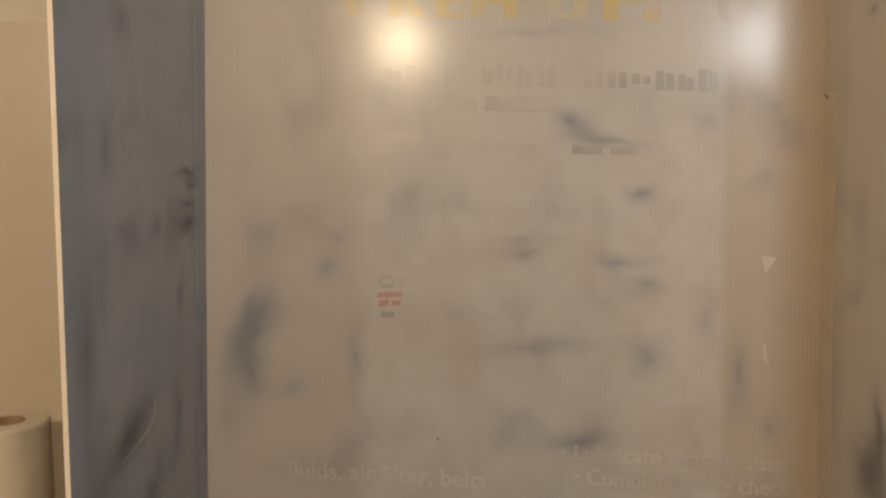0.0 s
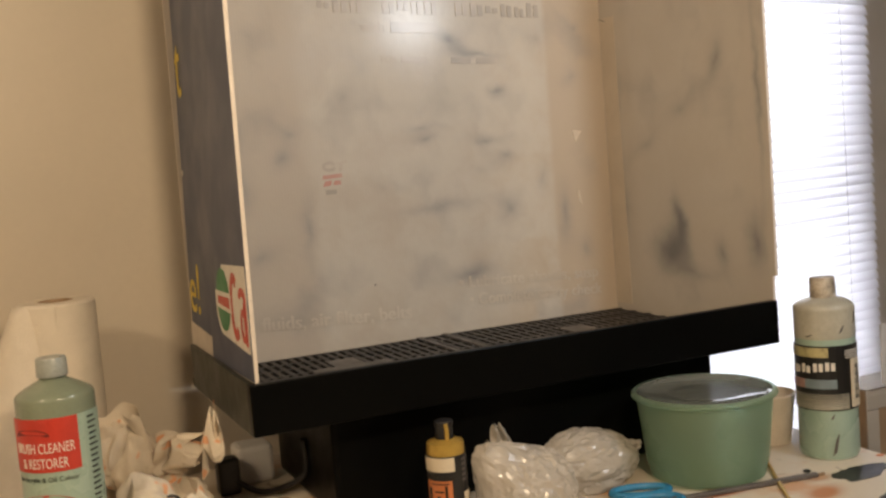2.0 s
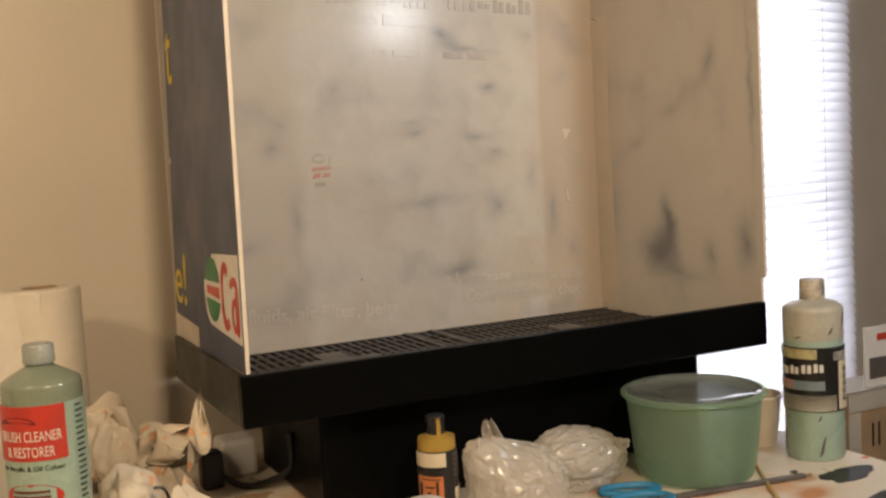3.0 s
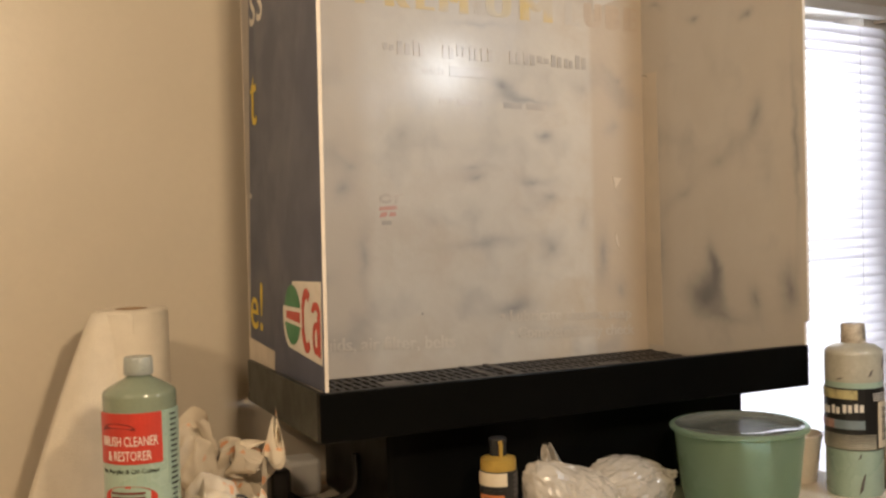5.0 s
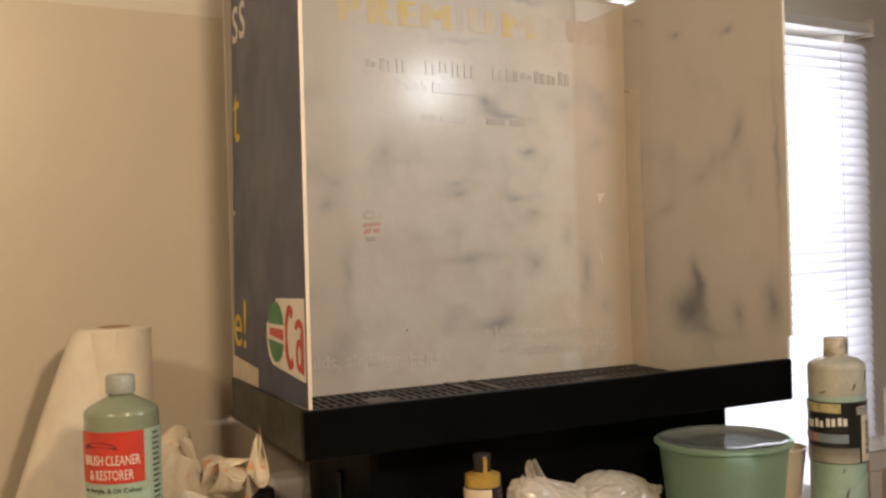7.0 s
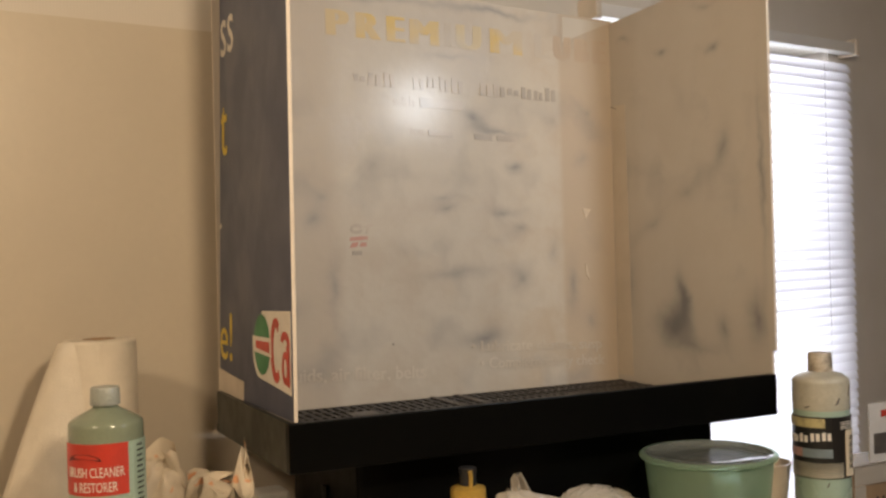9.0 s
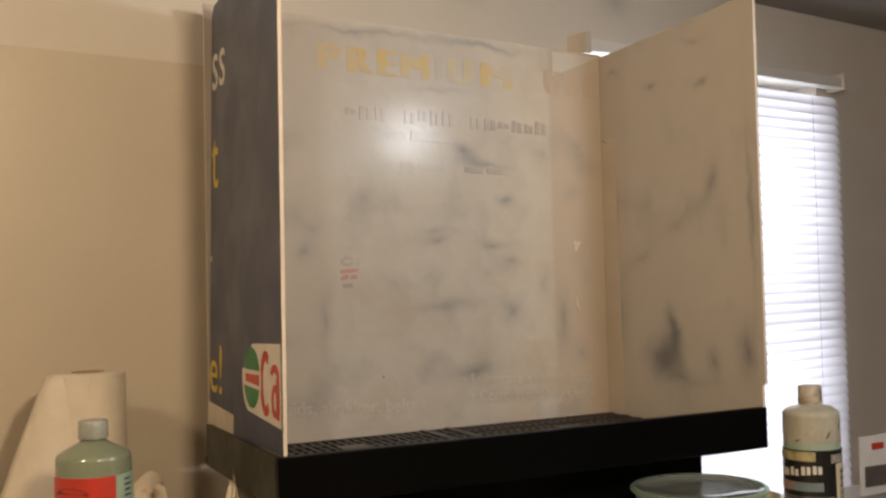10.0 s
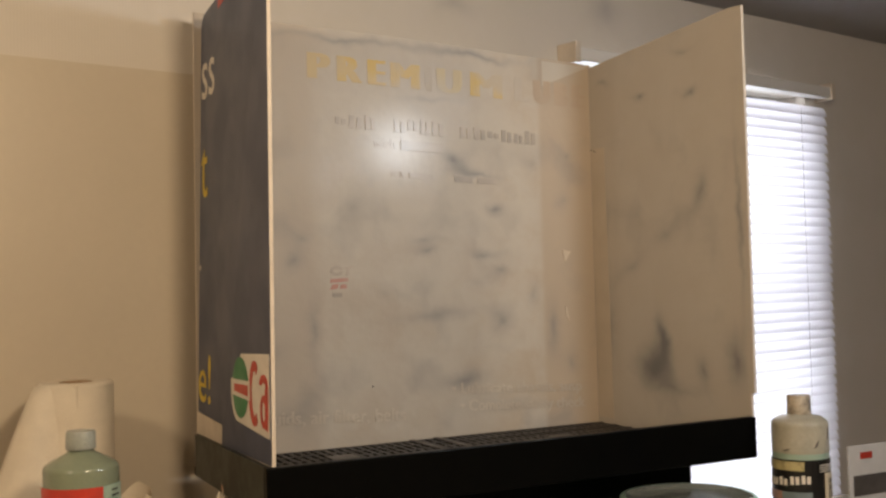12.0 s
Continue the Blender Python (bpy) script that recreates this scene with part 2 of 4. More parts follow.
BACK_BLOBS = [(0.54, 1.36, 0.2, 0.42, 22, 0.85), (0.5, 0.95, 0.13, 0.35, 0, 0.45), (0.65, 2.14, 0.18, 0.2, 20, 0.4), (1.21, 1.87, 0.16, 0.18, 0, 0.5), (1.26, 2.15, 0.12, 0.12, 0, 0.35),
              (1.43, 1.08, 0.1, 0.42, 0, 0.45), (1.98, 2.46, 0.13, 0.2, 0, 0.35), (2.84, 2.1, 0.2, 0.07, 0, 0.4), (2.86, 1.96, 0.2, 0.08, 0, 0.5),
              (3.68, 1.93, 0.3, 0.07, 0, 0.5), (3.89, 2.42, 0.12, 0.1, 0, 0.6), (3.91, 1.69, 0.16, 0.12, 0, 0.45), (3.6, 1.6, 0.2, 0.14, 0, 0.25), (4.39, 1.42, 0.11, 0.2, 0, 0.35),
              (3.02, 1.16, 0.6, 0.1, -5, 0.45), (3.92, 1.08, 0.18, 0.18, 0, 0.5), (3.31, 3.09, 0.2, 0.11, 32, 0.65), (3.62, 2.94, 0.34, 0.05, 5, 0.5),
              (4.68, 0.95, 0.12, 0.42, 0, 0.5), (3.34, 0.34, 0.4, 0.14, 0, 0.6), (4.0, 0.02, 0.6, 0.12, 0, 0.35), (0.86, 0.8, 0.28, 0.16, -15, 0.4),
              (0.3, 0.55, 0.15, 0.4, 0, 0.35), (2.16, 2.81, 0.2, 0.25, 0, 0.2), (4.39, 3.1, 0.24, 0.2, 0, 0.3), (1.1, 0.08, 0.5, 0.14, 0, 0.35), (4.95, 0.5, 0.14, 0.22, 0, 0.4),
              (4.98, 3.22, 0.08, 0.08, 0, 0.4), (4.86, 2.57, 0.18, 0.15, 0, 0.35), (3.0, 3.84, 0.5, 0.06, 0, 0.35), (2.3, 1.5, 0.16, 0.16, 0, 0.25), (1.9, 4.48, 1.1, 0.06, 2.5, 0.5), (3.6, 4.42, 0.9, 0.06, 4, 0.5),
              (0.95, 3.2, 0.3, 0.2, 0, 0.3), (0.5, 2.8, 0.14, 0.3, 0, 0.25)]
RIGHT_BLOBS = [(1.52, 0.48, 0.3, 0.26, 0, 0.9), (1.36, 0.82, 0.13, 0.34, 14, 0.75), (0.66, 2.55, 0.13, 0.34, -18, 0.5), (1.2, 2.08, 0.24, 0.14, 31, 0.35), (1.9, 1.72, 0.45, 0.15, 31, 0.35), (0.68, 0.44, 0.14, 0.2, 0, 0.5),
               (0.17, 0.6, 0.16, 0.34, 0, 0.65), (2.3, 0.95, 0.16, 0.6, 0, 0.4), (2.42, 2.3, 0.1, 0.6, 0, 0.45), (1.64, 3.83, 0.12, 0.07, 0, 0.55), (0.76, 3.73, 0.13, 0.08, 0, 0.55), (2.33, 4.1, 0.16, 0.06, 0, 0.4),
               (0.86, 4.24, 0.26, 0.06, 0, 0.35), (0.04, 2.2, 0.05, 1.1, 0, 0.5), (1.2, 0.2, 0.5, 0.1, 0, 0.3), (1.3, 3.2, 0.16, 0.4, 25, 0.2)]
LEFT_BLOBS = [(2.18, 2.7, 0.32, 0.05, 0, 0.8), (2.28, 2.6, 0.24, 0.05, 0, 0.7), (2.2, 2.44, 0.26, 0.05, 0, 0.7), (2.18, 2.25, 0.3, 0.09, 0, 0.9), (1.45, 2.34, 0.14, 0.14, 0, 0.5), (0.85, 0.82, 0.5, 0.2, -22, 0.95), (0.6, 2.9, 0.16, 0.3, 0, 0.45),
              (2.0, 1.7, 0.13, 0.28, 0, 0.5), (2.46, 1.0, 0.1, 0.4, 0, 0.5), (0.2, 1.6, 0.2, 0.9, 0, 0.5), (0.9, 3.8, 0.25, 0.25, 0, 0.4), (1.9, 0.75, 0.16, 0.4, 0, 0.5)]
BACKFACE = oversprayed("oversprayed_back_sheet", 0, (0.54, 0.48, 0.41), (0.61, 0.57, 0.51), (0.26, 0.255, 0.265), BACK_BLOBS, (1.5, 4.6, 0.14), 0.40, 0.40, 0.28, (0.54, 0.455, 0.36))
RIGHTFACE = oversprayed("oversprayed_right_sheet", 1, (0.51, 0.46, 0.395), (0.54, 0.495, 0.435), (0.19, 0.187, 0.19), RIGHT_BLOBS, (0.3, 2.2, 0.3), 0.35, 0.40, 0.15)
LEFTFACE = oversprayed("oversprayed_left_sheet", 1, (0.32, 0.34, 0.375), (0.42, 0.425, 0.435), (0.10, 0.112, 0.135), LEFT_BLOBS, (0.5, 2.4, 0.4), 0.6, 0.35, 0.3)


# wall colour with two soft grey blotches near the ceiling
GABLE = oversprayed("gable_wall_paint", 0, (0.68, 0.63, 0.565), (0.67, 0.62, 0.55), (0.34, 0.33, 0.33), [(4.0, 5.4, 0.45, 0.2, 0, 0.35), (6.92, 5.75, 0.4, 0.35, 0, 0.45)], (-3, 14, 2.0), 0.0, 0.6, 0.0)


def faded(name, colour, under, keep, least=0.06):
    """Print that shows through overspray in patches."""
    mat = bpy.data.materials.new(name)
    n, l = links(mat)
    p = n["Principled BSDF"]
    g = n.new("ShaderNodeNewGeometry")
    k = noise_node(n, l, 9.0, 3, 0.5, g.outputs["Position"])
    l.new(mix(n, l, ramp(n, l, k, 0.40, 0.60, least, keep), under, colour), p.inputs["Base Color"])
    p.inputs["Roughness"].default_value = 0.4
    p.inputs["Coat Weight"].default_value, p.inputs["Coat Roughness"].default_value = 0.28, 0.17
    return mat


FADE_YELLOW = faded("oversprayed_yellow_print", (0.72, 0.50, 0.07), (0.56, 0.50, 0.42), 0.85)
BOLD_YELLOW = faded("clear_yellow_print", (0.70, 0.49, 0.09), (0.56, 0.50, 0.42), 0.85, 0.4)
DIM_YELLOW = faded("dim_yellow_print", (0.68, 0.52, 0.18), (0.58, 0.53, 0.45), 0.4, 0.04)
FADE_WHITE = faded("oversprayed_white_print", (0.74, 0.69, 0.62), (0.54, 0.49, 0.43), 0.6)
FADE_GREY = faded("oversprayed_grey_print", (0.34, 0.31, 0.28), (0.58, 0.52, 0.46), 0.7)
FADE_RED = faded("oversprayed_red_print", (0.55, 0.20, 0.16), (0.58, 0.50, 0.44), 0.8)
PALE = faded("pale_spray_haze", (0.60, 0.56, 0.50), (0.56, 0.52, 0.46), 0.6)
FADE_TAN = faded("bare_tan_print", (0.56, 0.44, 0.31), (0.52, 0.425, 0.335), 0.6)

# ---- mesh helpers, in plan units ----


def box(bm, x0, x1, y0, y1, z0, z1, bevel=0.0):
    made = bmesh.ops.create_cube(bm, size=1)["verts"]
    for v in made:
        v.co = Vector((x0 + (v.co.x + 0.5) * (x1 - x0), y0 + (v.co.y + 0.5) * (y1 - y0), z0 + (v.co.z + 0.5) * (z1 - z0)))
    if bevel:
        edges = list({e for v in made for e in v.link_edges})
        bmesh.ops.bevel(bm, geom=edges, offset=bevel, segments=2, affect="EDGES", profile=0.5)
    return bm


def boxed(*size, bevel=0.0):
    return box(bmesh.new(), *size, bevel=bevel)


def lathe(profile, x, y, n=48, squash=1.0):
    """Turns (radius, z) rows about the upright line through x, y."""
    bm = bmesh.new()
    rings = [[bm.verts.new((x + r * math.cos(2 * math.pi * k / n), y + squash * r * math.sin(2 * math.pi * k / n), z)) for k in range(n)] for r, z in profile]
    for a, b in zip(rings, rings[1:]):
        for k in range(n):
            bm.faces.new((a[k], a[(k + 1) % n], b[(k + 1) % n], b[k]))
    return bm


def prism(outline, place, depth):
    """A flat outline of (u, v), laid out by place(u, v, w) and given depth."""
    bm = bmesh.new()
    a = [bm.verts.new(place(u, v, 0)) for u, v in outline]
    b = [bm.verts.new(place(u, v, depth)) for u, v in outline]
    bm.faces.new(a), bm.faces.new(b[::-1])
    for k in range(len(a)):
        j = (k + 1) % len(a)
        bm.faces.new((a[j], a[k], b[k], b[j]))
    bmesh.ops.recalc_face_normals(bm, faces=bm.faces)
    return bm


def tube(points, radius, n=10):
    bm = bmesh.new()
    points = [Vector(p) for p in points]
    rings = []
    for k, p in enumerate(points):
        way = (points[min(k + 1, len(points) - 1)] - points[max(k - 1, 0)]).normalized()
        side = way.orthogonal().normalized()
        if rings:
            side = (last - way * last.dot(way)).normalized()
        last = side
        up = way.cross(side)
        rings.append([bm.verts.new(p + radius * (side * math.cos(2 * math.pi * j / n) + up * math.sin(2 * math.pi * j / n))) for j in range(n)])
    for a, b in zip(rings, rings[1:]):
        for j in range(n):
            bm.faces.new((a[j], a[(j + 1) % n], b[(j + 1) % n], b[j]))
    bm.faces.new(rings[0][::-1]), bm.faces.new(rings[-1])
    return bm


def arc(points, steps=8):
    """A smooth line through the points."""
    pts = [Vector(p) for p in points]
    out = []
    for k in range(len(pts) - 1):
        a, b, c, d = pts[max(k - 1, 0)], pts[k], pts[k + 1], pts[min(k + 2, len(pts) - 1)]
        for j in range(steps):
            t = j / steps
            out.append(0.5 * ((2 * b) + (c - a) * t + (2 * a - 5 * b + 4 * c - d) * t * t + (3 * b - a - 3 * c + d) * t ** 3))
    return out + [pts[-1]]


def lettering(body, place, u0, u1, v0, v1, depth=0.003):
    """Words in the built-in font, fitted into u0..u1, v0..v1 and laid out by place(u, v, w)."""
    curve = bpy.data.curves.new("words", "FONT")
    curve.body, curve.resolution_u = body, 3
    ob = new("words", curve)
    mesh = bpy.data.meshes.new_from_object(ob.evaluated_get(bpy.context.evaluated_depsgraph_get()))
    bpy.data.objects.remove(ob)
    bpy.data.curves.remove(curve)
    bm = bmesh.new()
    bm.from_mesh(mesh)
    bpy.data.meshes.remove(mesh)
    xs, ys = [v.co.x for v in bm.verts], [v.co.y for v in bm.verts]
    x0, y0, w, h = min(xs), min(ys), max(xs) - min(xs), max(ys) - min(ys)
    up = bmesh.ops.extrude_face_region(bm, geom=list(bm.faces))["geom"]
    raised = {g for g in up if isinstance(g, bmesh.types.BMVert)}
    for v in bm.verts:
        v.co = place(u0 + (v.co.x - x0) / w * (u1 - u0), v0 + (v.co.y - y0) / h * (v1 - v0), depth if v in raised else 0.0)
    bmesh.ops.recalc_face_normals(bm, faces=bm.faces)
    return bm


def link(name, bm, material, origin, smooth=False):
    """One mesh object of a bmesh in plan units, with its origin at a place of the plan."""
    here = at(*origin)
    for v in bm.verts:
        v.co = at(*v.co) - here
    mesh = bpy.data.meshes.new(name)
    mats = material if isinstance(material, (list, tuple)) else [material]
    for m in mats:
        mesh.materials.append(m)
    if smooth:
        for fc in bm.faces:
            fc.smooth = True
    bm.to_mesh(mesh)
    bm.free()
    if smooth:
        mesh.set_sharp_from_angle(angle=radians(40))
    return new(name, mesh)


def thing(name, origin, label, category, group="", kind=""):
    ob = new(name)
    ob.location = at(*origin)
    ob.empty_display_size = 0.05
    ob["plan"] = origin
    return tagged(ob, label, category, group, kind)


def part(name, bm, material, parent, label="", smooth=False):
    ob = link(name, bm, material, tuple(parent["plan"]), smooth)
    ob["plan"] = tuple(parent["plan"])
    ob.parent = parent
    return tagged(ob, label)


def solid(name, bm, material, origin, label, category, smooth=False, kind="", group=""):
    ob = link(name, bm, material, origin, smooth)
    ob.location = at(*origin)
    ob["plan"] = origin
    return tagged(ob, label, category, group, kind)


# ---- the room; its gable wall stands askew to the booth, along s from (5.9, 4.3) ----
FL = -BASE / U
SKEW = radians(11)
CEIL_Z = 6.2


def gable(s, d, z):
    """A place on the gable wall: s along it, d behind its face, z up."""
    return Vector((5.9 + s * math.cos(SKEW) - d * math.sin(SKEW), 4.3 + s * math.sin(SKEW) + d * math.cos(SKEW), z))


def askew(bm):
    for v in bm.verts:
        v.co = gable(*v.co)
    return bm


S0, S1, YB = -16.0, 10.5, -30.0
WX0, WX1, WZ0, WZ1 = 0.25, 6.42, -3.4, 4.9

bm = bmesh.new()
for x0, x1, z0, z1 in ((S0 - 0.8, WX0, FL, CEIL_Z), (WX1, S1 + 0.8, FL, CEIL_Z), (WX0, WX1, FL, WZ0), (WX0, WX1, WZ1, CEIL_Z)):
    box(bm, x0, x1, 0, 1.2, z0, z1)
wall = solid("wall_north", askew(bm), GABLE, (0, 3, FL), "warm beige painted wall with a window opening", "wall", kind="structure")
solid("wall_west", askew(boxed(S0 - 0.8, S0, YB, -0.004, FL, CEIL_Z)), WALL, (-10, -8, FL), "warm beige painted side wall", "wall", kind="structure")
solid("wall_east", askew(boxed(S1, S1 + 0.8, YB, -0.004, FL, CEIL_Z)), WALL, (15, -8, FL), "warm beige painted side wall", "wall", kind="structure")
solid("wall_south", askew(boxed(S0 - 0.8, S1 + 0.8, YB - 0.8, YB - 0.004, FL, CEIL_Z)), WALL, (0, YB, FL), "warm beige painted rear wall", "wall", kind="structure")
solid("floor", askew(boxed(S0 - 0.8, S1 + 0.8, YB - 0.8, 1.2, FL - 0.8, FL - 0.004)), FLOOR, (0, 0, FL), "worn brown wooden floor", "floor", kind="structure")
solid("ceiling", askew(boxed(S0 - 0.8, S1 + 0.8, YB - 0.8, 1.2, CEIL_Z + 0.004, CEIL_Z + 0.8)), CEIL, (0, -8, CEIL_Z), "painted low ceiling, its shade put into a darker grey", "ceiling", kind="structure")

# window: frame, sill and bright sky outside
win = thing("window_1", tuple(gable(3, 0.7, WZ0)), "white-framed window behind a lowered blind", "window", kind="structure")
for size in ((WX0, WX0 + 0.35, 0.6, 0.95, WZ0, WZ1), (WX1 - 0.35, WX1, 0.6, 0.95, WZ0, WZ1), (WX0 + 0.35, WX1 - 0.35, 0.6, 0.95, WZ0, WZ0 + 0.35),
             (WX0 + 0.35, WX1 - 0.35, 0.6, 0.95, WZ1 - 0.35, WZ1), (WX0 + 0.35, WX1 - 0.35, 0.6, 0.9, 0.85, 1.15)):
    part("window_frame", askew(boxed(*size, bevel=0.03)), TRIM, win)
part("window_sill", askew(boxed(WX0 - 0.2, WX1 + 0.2, -0.12, 0.6, WZ0 - 0.25, WZ0 - 0.004, bevel=0.03)), TRIM, win)
glow = bpy.data.materials.new("bright_sky_outside")
n, l = links(glow)
em = n.new("ShaderNodeEmission")
em.inputs["Color"].default_value, em.inputs["Strength"].default_value = (0.88, 0.93, 1.0, 1), 7.8
l.new(em.outputs[0], n["Material Output"].inputs["Surface"])
solid("backdrop", askew(boxed(WX0 - 8, WX1 + 8, 9, 9.05, WZ0 - 6, WZ1 + 7)), glow, tuple(gable(3, 9, 0)), "bright overcast sky outside the window", "sky", kind="structure")

SLAT = bpy.data.materials.new("white_blind_slat")
n, l = links(SLAT)
p = n["Principled BSDF"]
p.inputs["Base Color"].default_value, p.inputs["Roughness"].default_value = (0.74, 0.72, 0.73, 1), 0.4
tr = n.new("ShaderNodeBsdfTranslucent")
tr.inputs["Color"].default_value = (0.80, 0.78, 0.84, 1)
ms = n.new("ShaderNodeMixShader")
ms.inputs[0].default_value = 0.4
l.new(p.outputs[0], ms.inputs[1]), l.new(tr.outputs[0], ms.inputs[2]), l.new(ms.outputs[0], n["Material Output"].inputs["Surface"])

BX0, BX1, BZ1, BZ0, PITCH = 0.14, 6.73, 5.02, -3.3, 0.17
blind = thing("venetian_blind", tuple(gable(3.3, -0.25, BZ0)), "lowered white venetian blind with thin closed slats", "blind")
part("headrail", askew(boxed(BX0, BX1, -0.36, -0.1, BZ1 - 0.2, BZ1, bevel=0.02)), TRIM, blind)
part("bottom_rail", askew(boxed(BX0 + 0.05, BX1 - 0.05, -0.32, -0.16, BZ0, BZ0 + 0.1, bevel=0.02)), TRIM, blind)
for x in (BX0 - 0.09, BX1 - 0.02):
    part("bracket", askew(boxed(x, x + 0.11, -0.40, -0.002, BZ1 - 0.24, BZ1 + 0.07, bevel=0.015)), EDGE, blind)
for x in (BX0 + 0.9, BX1 - 0.9):
    part("ladder_cord", askew(tube([(x, -0.31, BZ0 + 0.1), (x, -0.31, BZ1 - 0.2)], 0.003, 5)), TRIM, blind)
bm = bmesh.new()
for k in range(6):
    a = k / 5 - 0.5
    u, bow = a * 0.215, 0.024 * (1 - (2 * a) ** 2)
    for x in (BX0 + 0.05, BX1 - 0.05):
        bm.verts.new(gable(x, -0.24 + 0.45 * u - 0.8 * bow, BZ0 + 0.89 * u + 0.5 * bow))
bm.verts.ensure_lookup_table()
for k in range(5):
    bm.faces.new((bm.verts[2 * k], bm.verts[2 * k + 1], bm.verts[2 * k + 3], bm.verts[2 * k + 2]))
first = part("slat", bm, SLAT, blind, smooth=True)
for k in range(int((BZ1 - 0.3 - BZ0 - 0.12) / PITCH)):
    ob = first if k == 0 else new("slat", first.data)
    ob.parent = blind
    ob.location = (0, 0, (0.2 + PITCH * k + random.uniform(-0.006, 0.006)) * U)
    ob.rotation_euler = (0, radians(random.uniform(-0.1, 0.1)), 0)

# vinyl sheet on the wall
solid("wall_sheet", askew(boxed(-8.72, 0.02, -0.045, -0.012, -2.4, 4.06)), SHEET, tuple(gable(-4, 0, -2.4)), "glossy cream vinyl sheet fixed flat on the wall", "sheet")

# ---- table ----
DESK = bpy.data.materials.new("paint_stained_white_table")
n, l = links(DESK)
p = n["Principled BSDF"]
a = ramp(n, l, noise_node(n, l, 9, 4, 0.6), 0.55, 0.72)
b = ramp(n, l, noise_node(n, l, 14, 5, 0.6, distort=1.0), 0.62, 0.72)
c = mix(n, l, a, (0.66, 0.58, 0.47), (0.60, 0.36, 0.20))
l.new(mix(n, l, b, c, (0.22, 0.16, 0.12)), p.inputs["Base Color"])
p.inputs["Roughness"].default_value = 0.5
g = n.new("ShaderNodeNewGeometry")
col = p.inputs["Base Color"].links[0].from_socket
for x, y, rx, ry, turn, tint in ((4.75, -1.45, 0.45, 0.28, 23, (0.50, 0.22, 0.10)), (3.95, -0.92, 0.6, 0.14, -14, (0.42, 0.15, 0.07)), (3.3, -0.2, 0.45, 0.2, 34, (0.55, 0.28, 0.12)), (5.0, -1.1, 0.3, 0.2, 0, (0.5, 0.3, 0.18))):
    mp, gr = n.new("ShaderNodeMapping"), n.new("ShaderNodeTexGradient")
    mp.vector_type, gr.gradient_type = "TEXTURE", "QUADRATIC_SPHERE"
    mp.inputs["Location"].default_value, mp.inputs["Scale"].default_value = (x * U, y * U, TABLE), (rx * U, ry * U, 1)
    mp.inputs["Rotation"].default_value = (0, 0, radians(turn))
    l.new(g.outputs["Position"], mp.inputs[0]), l.new(mp.outputs[0], gr.inputs[0])
    col = mix(n, l, ramp(n, l, gr.outputs["Fac"], 0.0, 0.6), col, tint)
l.new(col, p.inputs["Base Color"])
table = thing("work_table", (0, 0, FL), "white work table with paint-stained top", "table")
part("tabletop", prism([(-6.5, -3.4), (6.0, -3.4), (6.0, 4.2), (-6.5, 1.78)], lambda u, v, w: (u, v, -1.5 - w), 0.3), DESK, table, "white top with orange and dark paint stains")
top = table.children[0]


def splash(x, y, rx, ry, turn, seed):
    """An uneven dried paint spot on the table."""
    out = []
    for k in range(40):
        a = 2 * math.pi * k / 40
        r = 1 + 0.35 * noise.noise(Vector((2 * math.cos(a), 2 * math.sin(a), seed))) + 0.15 * noise.noise(Vector((6 * math.cos(a), 6 * math.sin(a), seed)))
        u, v = rx * r * math.cos(a), ry * r * math.sin(a)
        out.append((x + u * math.cos(turn) - v * math.sin(turn), y + u * math.sin(turn) + v * math.cos(turn)))
    return prism(out, lambda u, v, w: (u, v, -1.499 + w), 0.006)


for x, y, rx, ry, turn, mat in ((5.42, -1.22, 0.34, 0.17, 0.05, DARK), (4.18, -0.93, 0.07, 0.06, 0, CARD), (5.95, -0.95, 0.05, 0.03, 0, ORANGE),
                                (5.1, -1.05, 0.05, 0.03, 0.4, CARD), (5.25, -1.85, 0.26, 0.1, 0.2, DARK), (5.06, -0.9, 0.05, 0.035, 0.5, DARK), (4.1, -0.82, 0.16, 0.05, -0.6, CARD), (0.4, 1.5, 0.2, 0.1, 0, CARD)):
    part("paint_spot", splash(x, y, rx, ry, turn, x), mat, top)
for x in (-6.2, 5.4):
    for y in (-3.1, 1.4):
        part("leg", boxed(x, x + 0.4, y, y + 0.4, FL, -1.804, bevel=0.03), WOOD, table)

# ---- spray booth ----
booth = thing("spray_booth", (2.8, 1.3, -1.5), "homemade spray booth, black slotted tray with three oversprayed plastic sheets", "spray booth")
BW, BD = 5.60, 2.69
tray = part("tray", boxed(0.05, 5.38, 0.09, BD - 0.07, -0.449, -0.40), BLACK, booth, "matt black tray with a raised rim")
part("rim_board", boxed(0, BW, 0, 0.09, -0.45, 0, bevel=0.012), BLACK, tray)
part("rim_board", boxed(0, 5.45, BD - 0.07, BD, -0.45, -0.36, bevel=0.012), BLACK, tray)
part("rim_board", boxed(0, 0.05, 0.092, BD - 0.072, -0.45, 0), BLACK_LIT, tray, "black side board, light on it put into a paler olive colour")
part("rim_board", prism([(BW - 0.06, 0.092), (BW - 0.01, 0.092), (5.39, BD - 0.072), (5.34, BD - 0.072)], lambda u, v, w: (u, v, -0.45 + w), 0.1), BLACK, tray)
part("pedestal", boxed(0.82, 5.10, 0.5, 2.55, -1.496, -0.452, bevel=0.05), BLACK, booth, "black box pedestal")
grille = part("grille", boxed(0.1, 5.38, 0.1, BD - 0.1, -0.395, -0.375), BLACK, booth, "dusty black slotted grille")


def back(u, v, w):
    return (1.01 * u, 2.73 - w, 1.007 * v)


